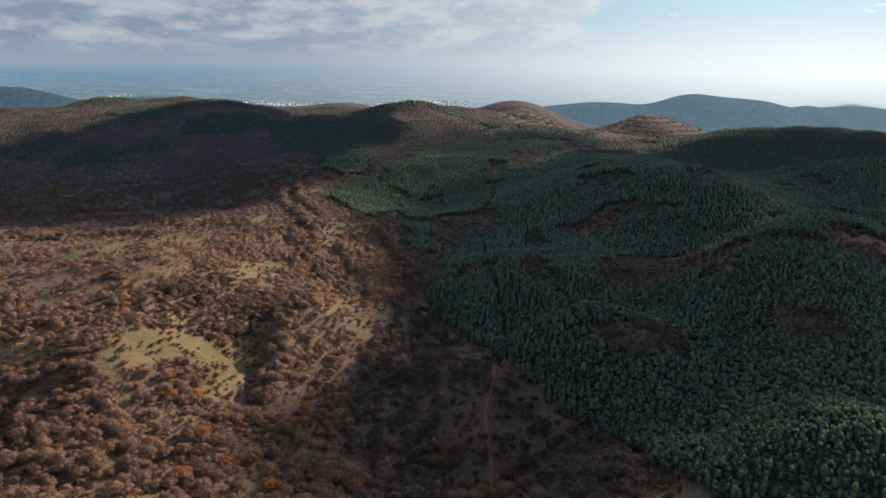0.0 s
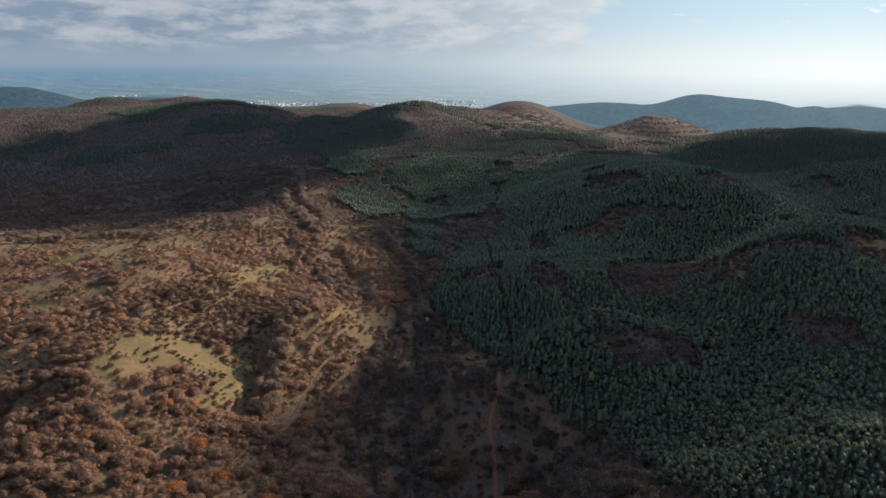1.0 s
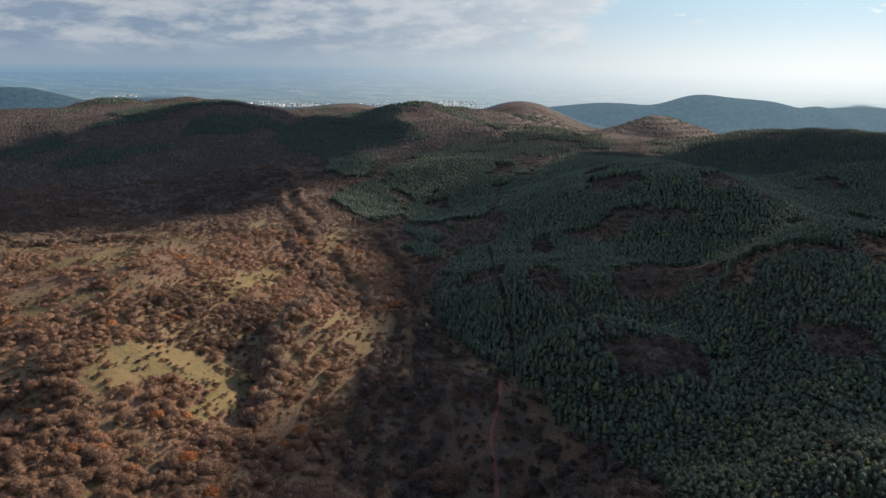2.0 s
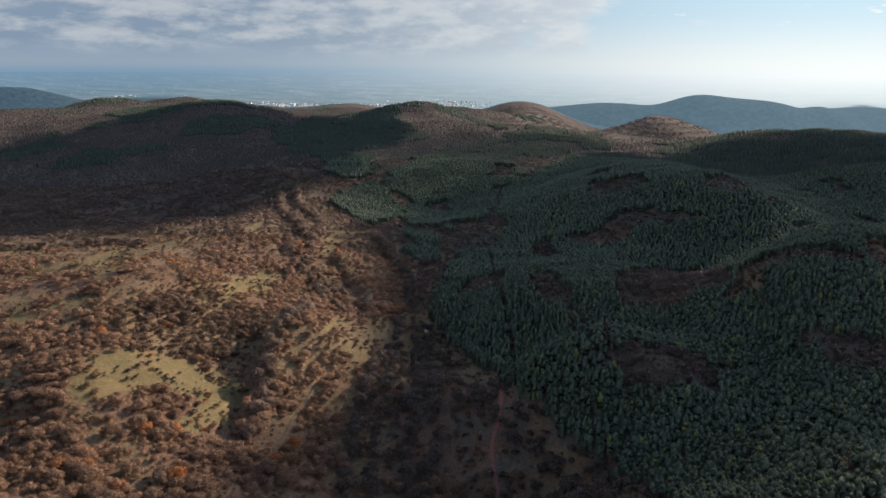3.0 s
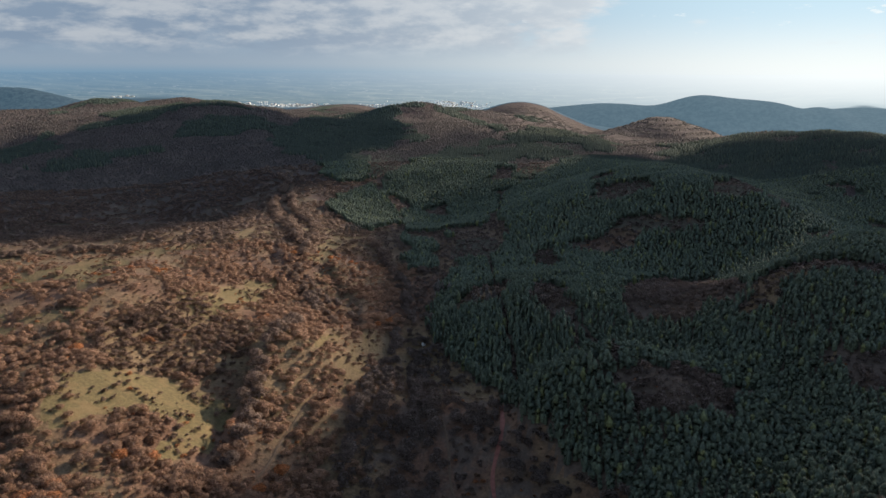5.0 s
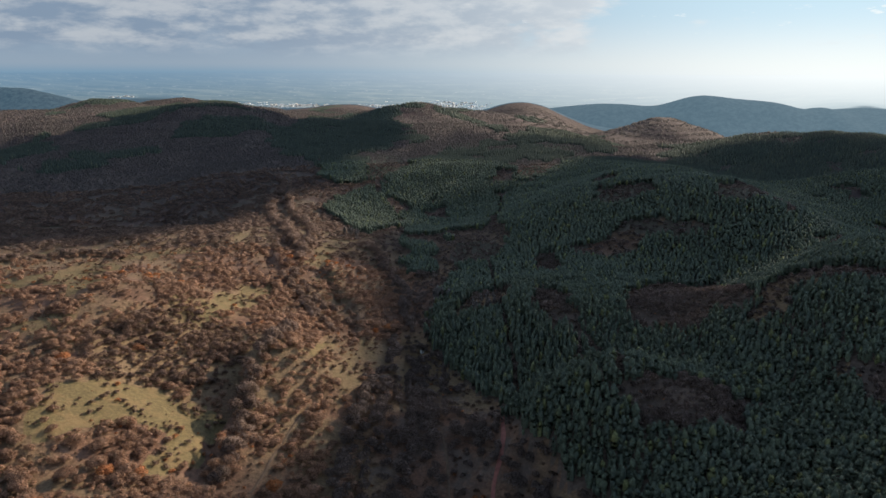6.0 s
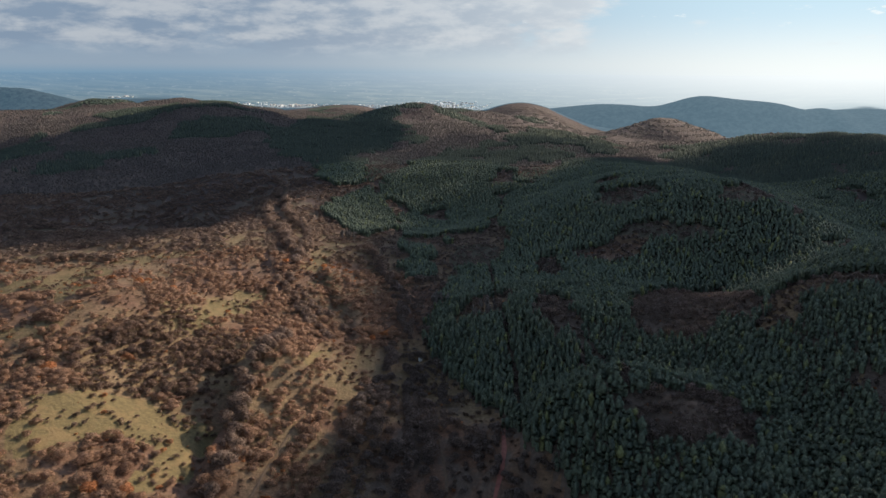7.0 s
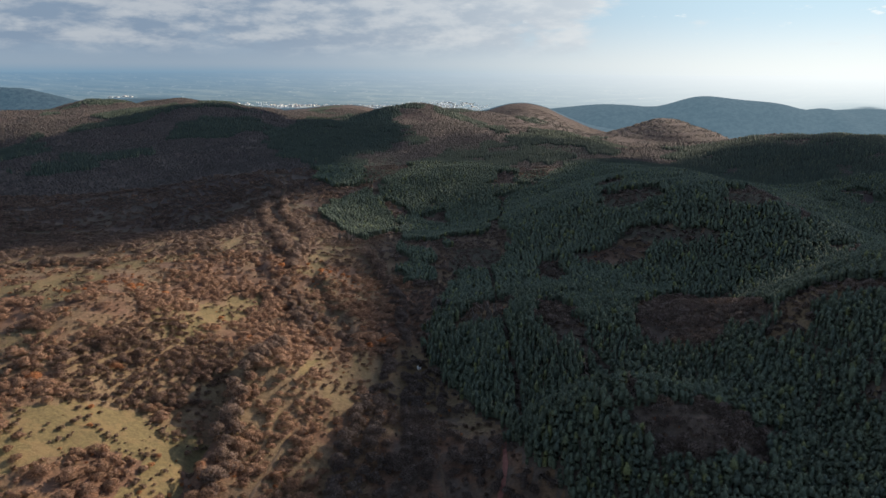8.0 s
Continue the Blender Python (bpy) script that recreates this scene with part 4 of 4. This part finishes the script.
# pale slender trees in the wood's edge and above the valley
def birch_thing():
    crown = bare_crown(TREES, 170, 0.30, height=8.0, radius=1.15, boughs=4, sides=5, mass=0.7)
    trunk = tube([(0, 0, -0.5), (0.05, 0, 3.5), (0.15, 0.05, 6.8)], [0.16, 0.11, 0.03], 5)
    return tree_thing("birch", crown, trunk, (PALE_BARK, PALE_TWIGS), "slender pale leafless birch at the pine wood's edge", "tree", "pale birches by the pines")


birches = [birch_thing() for k in range(3)]
n = 0
for cx, cy, count, wide, deep in BIRCH_CLUMPS:
    for k in range(count):
        x, y = cx + TREES.uniform(-wide, wide), cy + TREES.uniform(-deep, deep)
        grow = TREES.uniform(0.8, 1.2)
        m = pose(x, y, float(land(x, y)) - 0.1, 0, 0, TREES.uniform(0, 360)) @ Matrix.Diagonal((grow, grow, grow, 1))
        if n < len(birches):
            birches[n].matrix_world = m
        else:
            copy_thing(birches[n % 3], Matrix()).matrix_basis = m
        n += 1


# the same cover goes on under the flight and behind it
wx, wy = (v.ravel() for v in np.meshgrid(np.arange(-240, 240, 5.0), np.arange(-60, 172, 5.0)))
wx, wy = wx + TREES.uniform(-2, 2, len(wx)), wy + TREES.uniform(-2, 2, len(wy))
wild = np.hypot(wx, wy) < 164
wx, wy = wx[wild], wy[wild]
pine = wx > 50 + 6 * ripple(wx, wy, 40, 33)
bare = ~pine & (TREES.random(len(wx)) < 0.62 + 0.4 * ripple(wx, wy, 34, 13)) & ~((wx > -26) & (TREES.random(len(wx)) < 0.6))
size = TREES.uniform(0.5, 1.0, len(wx))
protos = [bare_crown(TREES, 40, 0.5, boughs=2, sides=5, rings=2) for k in range(4)]
plant("bare_woodland", protos, wx[bare], wy[bare], size[bare], TWIGS, "leafless grey-brown oak scrub covering the near slope", "woodland", TREES, size[bare] * 0.9)
protos = [pine_crown(TREES, 20, 0.85, sides=5, rings=2) for k in range(4)]
plant("pine_forest", protos, wx[pine], wy[pine], size[pine] * 1.1, NEEDLES, "dense dark green pine plantation on the valley side", "forest", TREES)


# ---- clouds that shade parts of the land ----
def cloud_material(name, dense):
    m, t, b = material(name)
    b.inputs["Base Color"].default_value = (0.85, 0.87, 0.9, 1)
    b.inputs["Roughness"].default_value = 1.0
    clear = t.nodes.new("ShaderNodeBsdfTransparent")
    mix = t.nodes.new("ShaderNodeMixShader")
    t.links.new(summed(t, stepped(t, noisy(t, 0.03, 4, 0.6), 0.2, 0.36), dense, "MULTIPLY"), mix.inputs[0])
    t.links.new(clear.outputs[0], mix.inputs[1])
    t.links.new(b.outputs[0], mix.inputs[2])
    t.links.new(mix.outputs[0], t.nodes["Material Output"].inputs[0])
    return m


CLOUD = cloud_material("cloud", 0.945)
EAST_CLOUD = cloud_material("lighter_cloud", 0.76)
VEIL = cloud_material("thin_cloud", 0.25)
THICK_VEIL = cloud_material("broken_cloud", 0.68)
CLOUD_BASE = 900.0


CLOUDS = np.random.default_rng(5)
# outlines in plan at the height of the cloud base
CLOUD_WEST = [(1050, 1515), (1057, 1534), (1075, 1538), (1082, 1550), (1099, 1547), (1111, 1554), (1124, 1563), (1137, 1580), (1144, 1707), (1143, 1722),
              (1144, 1738), (1152, 1739), (1164, 1738), (1191, 1722), (1196, 1735), (1196, 1765), (1195, 1814), (1188, 1906), (1199, 2078),
              (1213, 2259), (1164, 2469), (1115, 2530), (1053, 2560), (1029, 2379), (973, 2332), (892, 2370), (821, 2323), (792, 2269), (762, 2255),
              (740, 2243), (724, 2212), (724, 2156), (709, 2137), (694, 2133), (656, 2143), (587, 2030), (825, 1609)]
CLOUD_EAST = [(1286, 1348), (1286, 1373), (1280, 1383), (1283, 1401), (1283, 1416), (1289, 1424), (1299, 1437), (1302, 1470), (1295, 1486), (1285, 1532),
              (1273, 1565), (1259, 1603), (1246, 1648), (1274, 1714), (1275, 1764), (1290, 1779), (1322, 1779), (1342, 1777), (1350, 1791),
              (1368, 1832), (1412, 1958), (1489, 2026), (1537, 2022), (1563, 1989), (1548, 1817), (1471, 1528), (1411, 1414), (1418, 1403),
              (1416, 1375), (1408, 1327), (1393, 1288), (1364, 1277), (1308, 1281)]


# unseen thin veils added between them, which let part of the sun through
VEIL_MID = [(1191, 1722), (1196, 1765), (1188, 1906), (1213, 2259), (1256, 2318), (1357, 2256), (1533, 2373), (1485, 2007), (1412, 1958), (1368, 1832),
            (1342, 1777), (1290, 1779), (1275, 1711), (1252, 1659)]
VEIL_EAST = [(1547, 2017), (1416, 1580), (1457, 1542), (1413, 1440), (1413, 1415), (1404, 1374), (1405, 1334), (1419, 1266), (1506, 1239), (1768, 1291),
             (1969, 1552), (2168, 1968), (1672, 1857), (1664, 1915), (1633, 1951), (1606, 2019), (1566, 2021)]


def cloud(outline, gap=26.0, mat=CLOUD, label="drifting grey-white cumulus cloud high above the hills"):
    """A flat-based cumulus: many overlapping billows that fill its outline."""
    xs, ys = [p[0] for p in outline], [p[1] for p in outline]
    gx, gy = np.meshgrid(np.arange(min(xs) - gap, max(xs) + gap, gap), np.arange(min(ys) - gap, max(ys) + gap, gap))
    gx, gy = (g.ravel() + CLOUDS.uniform(-0.3, 0.3, g.size) * gap for g in (gx, gy))
    keep = inside(gx, gy, outline) & (near_line(gx, gy, outline + outline[:1]) > 0.45 * gap)
    pieces = []
    for x, y in zip(gx[keep], gy[keep]):
        r = gap * CLOUDS.uniform(0.72, 1.0)
        pieces.append(lump(CLOUDS, np.array([x, y, CLOUD_BASE + CLOUDS.uniform(-4, 4)]), np.array([r, r, r * CLOUDS.uniform(0.4, 0.8)]), 3, 8))
    ob = mesh_object("cloud", *joined(pieces), mat, smooth=True)
    return tagged(ob, label, "cloud", "clouds over the hills")


cloud(CLOUD_WEST)
cloud(CLOUD_EAST, mat=EAST_CLOUD)
for veil, mat in ((VEIL_MID, VEIL), (VEIL_EAST, THICK_VEIL)):
    cloud(veil, 26.0, mat, "thin unseen veil of cloud added above the hills to dim the sun")


# ---- tracks ----
def track(name, line, width, mat, label):
    """A worn track as a ribbon laid on the land, two ruts and a crown between them."""
    pts = []
    for (ax, ay), (bx, by) in zip(line, line[1:]):
        n = max(2, int(math.hypot(bx - ax, by - ay) / 1.5))
        pts += [(ax + (bx - ax) * k / n, ay + (by - ay) * k / n) for k in range(n)]
    pts = np.array(pts + [line[-1]])
    for _ in range(4):
        pts[1:-1] = (pts[:-2] + 2 * pts[1:-1] + pts[2:]) / 4
    d = np.gradient(pts, axis=0)
    d /= np.linalg.norm(d, axis=1, keepdims=True)
    side = np.stack([d[:, 1], -d[:, 0]], 1)
    across = np.linspace(-1, 1, 7)
    lift = np.array([0.0, 0.10, 0.05, 0.16, 0.05, 0.10, 0.0]) + 0.14
    wide = width / 2 * (1 + 0.22 * ripple(pts[:, 0], pts[:, 1], 9, 31))
    p = pts[:, None] + side[:, None] * (across[None, :, None] * wide[:, None, None])
    z = land(p[..., 0], p[..., 1]) + lift
    verts = np.concatenate([p, z[..., None]], -1).reshape(-1, 3)
    i, j = np.meshgrid(np.arange(len(pts) - 1), np.arange(6), indexing="ij")
    faces = np.stack([i * 7 + j, i * 7 + j + 1, (i + 1) * 7 + j + 1, (i + 1) * 7 + j], -1).reshape(-1, 4)
    return tagged(mesh_object(name, verts, faces, mat, smooth=True), label, "dirt track", kind="structure")


track("road_1", TRACKS["red"], 1.4, RED_DIRT, "narrow rutted red dirt road through dry grass")
track("road_2", TRACKS["grass"], 0.8, PALE_DIRT, "faint worn track through the dry valley grass")
track("road_3", TRACKS["field"], 0.9, PALE_DIRT, "pale rutted track between bare trees")
track("road_4", TRACKS["hill"], 2.6, PALE_DIRT, "pale dirt track winding up the hill")
track("road_5", TRACKS["slope"], 2.2, PALE_DIRT, "pale dirt track down the bushy slope")


# ---- wooden line poles on the slope ----
def utility_pole(x, y, turn):
    root = new("utility_pole")
    root.matrix_world = pose(x, y, float(land(x, y)), 0, 0, turn)
    mesh_object("pole", *tube([(0, 0, -0.6), (0, 0, 4.5), (0, 0, 9.0)], [0.17, 0.15, 0.11], 8), POLE_WOOD, root)
    arm = mesh_object("crossarm", *tube([(-1.1, 0.16, 8.5), (1.1, 0.16, 8.5)], [0.09, 0.09], 4), POLE_WOOD, root)
    for k in (-0.95, 0.0, 0.95):
        mesh_object("insulator", *tube([(k, 0.16, 8.55), (k, 0.16, 8.72), (k, 0.16, 8.85)], [0.05, 0.07, 0.03], 6), PALE_BARK, arm, "pale glazed insulator")
    return tagged(root, "weathered wooden line pole standing among bare trees", "utility pole", "poles of the line")


for x, y, turn in POLES:
    utility_pole(x, y, turn)


# ---- the town on the plain ----
PLASTER = plain_material("pale_plaster", (0.62, 0.62, 0.60), (0.80, 0.79, 0.76), 0.05)
ROOFING = plain_material("grey_roofing", (0.30, 0.28, 0.27), (0.45, 0.42, 0.40), 0.05)
TOWN = np.random.default_rng(11)


def box_arrays(x0, x1, y0, y1, z0, z1):
    v = np.array([(x, y, z) for z in (z0, z1) for x, y in ((x0, y0), (x1, y0), (x1, y1), (x0, y1))], float)
    f = np.array([(0, 1, 5, 4), (1, 2, 6, 5), (2, 3, 7, 6), (3, 0, 4, 7), (4, 5, 6, 7), (3, 2, 1, 0)])
    return v, f


def apartment_block(width, depth, height):
    """A slab block: walls with recessed balcony bands, a roof slab and a lift house."""
    root = new("apartment_building")
    pieces = [box_arrays(-width / 2, width / 2, -depth / 2, depth / 2, -3, height)]
    floors = max(3, int(height / 3))
    for k in range(floors):
        z = height * (k + 0.35) / floors
        pieces.append(box_arrays(-width * 0.47, width * 0.47, -depth / 2 - 0.9, -depth / 2, z, z + 1.0))
    mesh_object("wall", *joined(pieces), PLASTER, root)
    mesh_object("roof", *joined([box_arrays(-width / 2 - 0.4, width / 2 + 0.4, -depth / 2 - 0.4, depth / 2 + 0.4, height, height + 0.5),
                                 box_arrays(-2.5, 2.5, -2.5, 2.5, height + 0.5, height + 3.0)]), ROOFING, root)
    return tagged(root, "pale plastered apartment block far off in the valley town", "building", "apartment blocks of the far town")


def place_block(kind, x, y, turn):
    o = kind if not kind.get("placed") else copy_thing(kind, Matrix())
    kind["placed"] = 1
    o.matrix_basis = pose(x, y, float(land(x, y)), 0, 0, turn)


kinds = [apartment_block(7, 6, 6.5), apartment_block(13, 6, 5), apartment_block(26, 10, 3.5), apartment_block(6, 6, 8.5)]
# bearing (x over y) and distance from the start, how many, which kinds
for b0, b1, r0, r1, count, picks in ((-0.278, -0.235, 3835, 3890, 22, (0, 3, 0, 1)), (-0.245, -0.172, 3835, 3900, 40, (1, 0, 1, 2)),
                                     (-0.172, -0.100, 3850, 3900, 18, (1, 2, 1)), (-0.080, -0.004, 3860, 4060, 36, (2, 1, 0, 1)),
                                     (-0.390, -0.290, 3900, 4010, 12, (2, 1)), (-0.500, -0.462, 4180, 4230, 6, (2, 2))):
    for k in range(count):
        b, r = TOWN.uniform(b0, b1), TOWN.uniform(r0, r1)
        y = r / math.hypot(1, b)
        place_block(kinds[picks[k % len(picks)]], b * y, y, TOWN.uniform(-25, 25))

# low houses between and round them
hb = np.concatenate([TOWN.uniform(-0.28, -0.11, 240), TOWN.normal(-0.04, 0.03, 200), TOWN.uniform(-0.39, -0.28, 60)])
hr = np.concatenate([TOWN.uniform(3820, 3930, 240), TOWN.normal(3960, 70, 200), TOWN.uniform(3850, 4000, 60)])
hy = hr / np.hypot(1, hb)
hx = hb * hy
house_v, house_f = box_arrays(-4, 4, -3, 3, -2, 2.0)
hv = (house_v[None] * TOWN.uniform(0.7, 1.5, (len(hx), 1, 1)) + np.stack([hx, hy, land(hx, hy)], 1)[:, None]).reshape(-1, 3)
hf = (house_f[None] + (np.arange(len(hx)) * 8)[:, None, None]).reshape(-1, 4)
tagged(mesh_object("town_houses", hv, hf, PLASTER), "small pale houses scattered over the distant plain", "town", kind="stuff")


# ---- a small pale shed among the valley bushes ----
def shed(x, y):
    root = new("shed")
    root.matrix_world = pose(x, y, float(land(x, y)), 0, 0, 25) @ Matrix.Diagonal((0.6, 0.6, 0.6, 1))
    wall = mesh_object("wall", *joined([box_arrays(-1.1, 1.1, -0.9, 0.9, -0.4, 1.9)]), PLASTER, root)
    roof_v = np.array([(-1.3, -1.1, 1.88), (1.3, -1.1, 1.88), (1.3, 0, 2.5), (-1.3, 0, 2.5), (1.3, 1.1, 1.88), (-1.3, 1.1, 1.88)], float)
    roof_v = np.concatenate([roof_v, roof_v + (0, 0, 0.08)])
    roof_f = np.array([(6, 7, 8, 9), (9, 8, 10, 11), (0, 3, 2, 1), (3, 5, 4, 2), (0, 1, 7, 6), (4, 5, 11, 10), (1, 2, 8, 7), (2, 4, 10, 8), (3, 0, 6, 9), (5, 3, 9, 11)])
    mesh_object("roof", roof_v, roof_f, PLASTER, root)
    mesh_object("door", *box_arrays(-0.4, 0.4, -0.95, -0.9, 0.05, 1.7), ROOFING, root)
    return tagged(root, "small white shed half hidden among valley bushes", "shed")


shed(-24, 356)
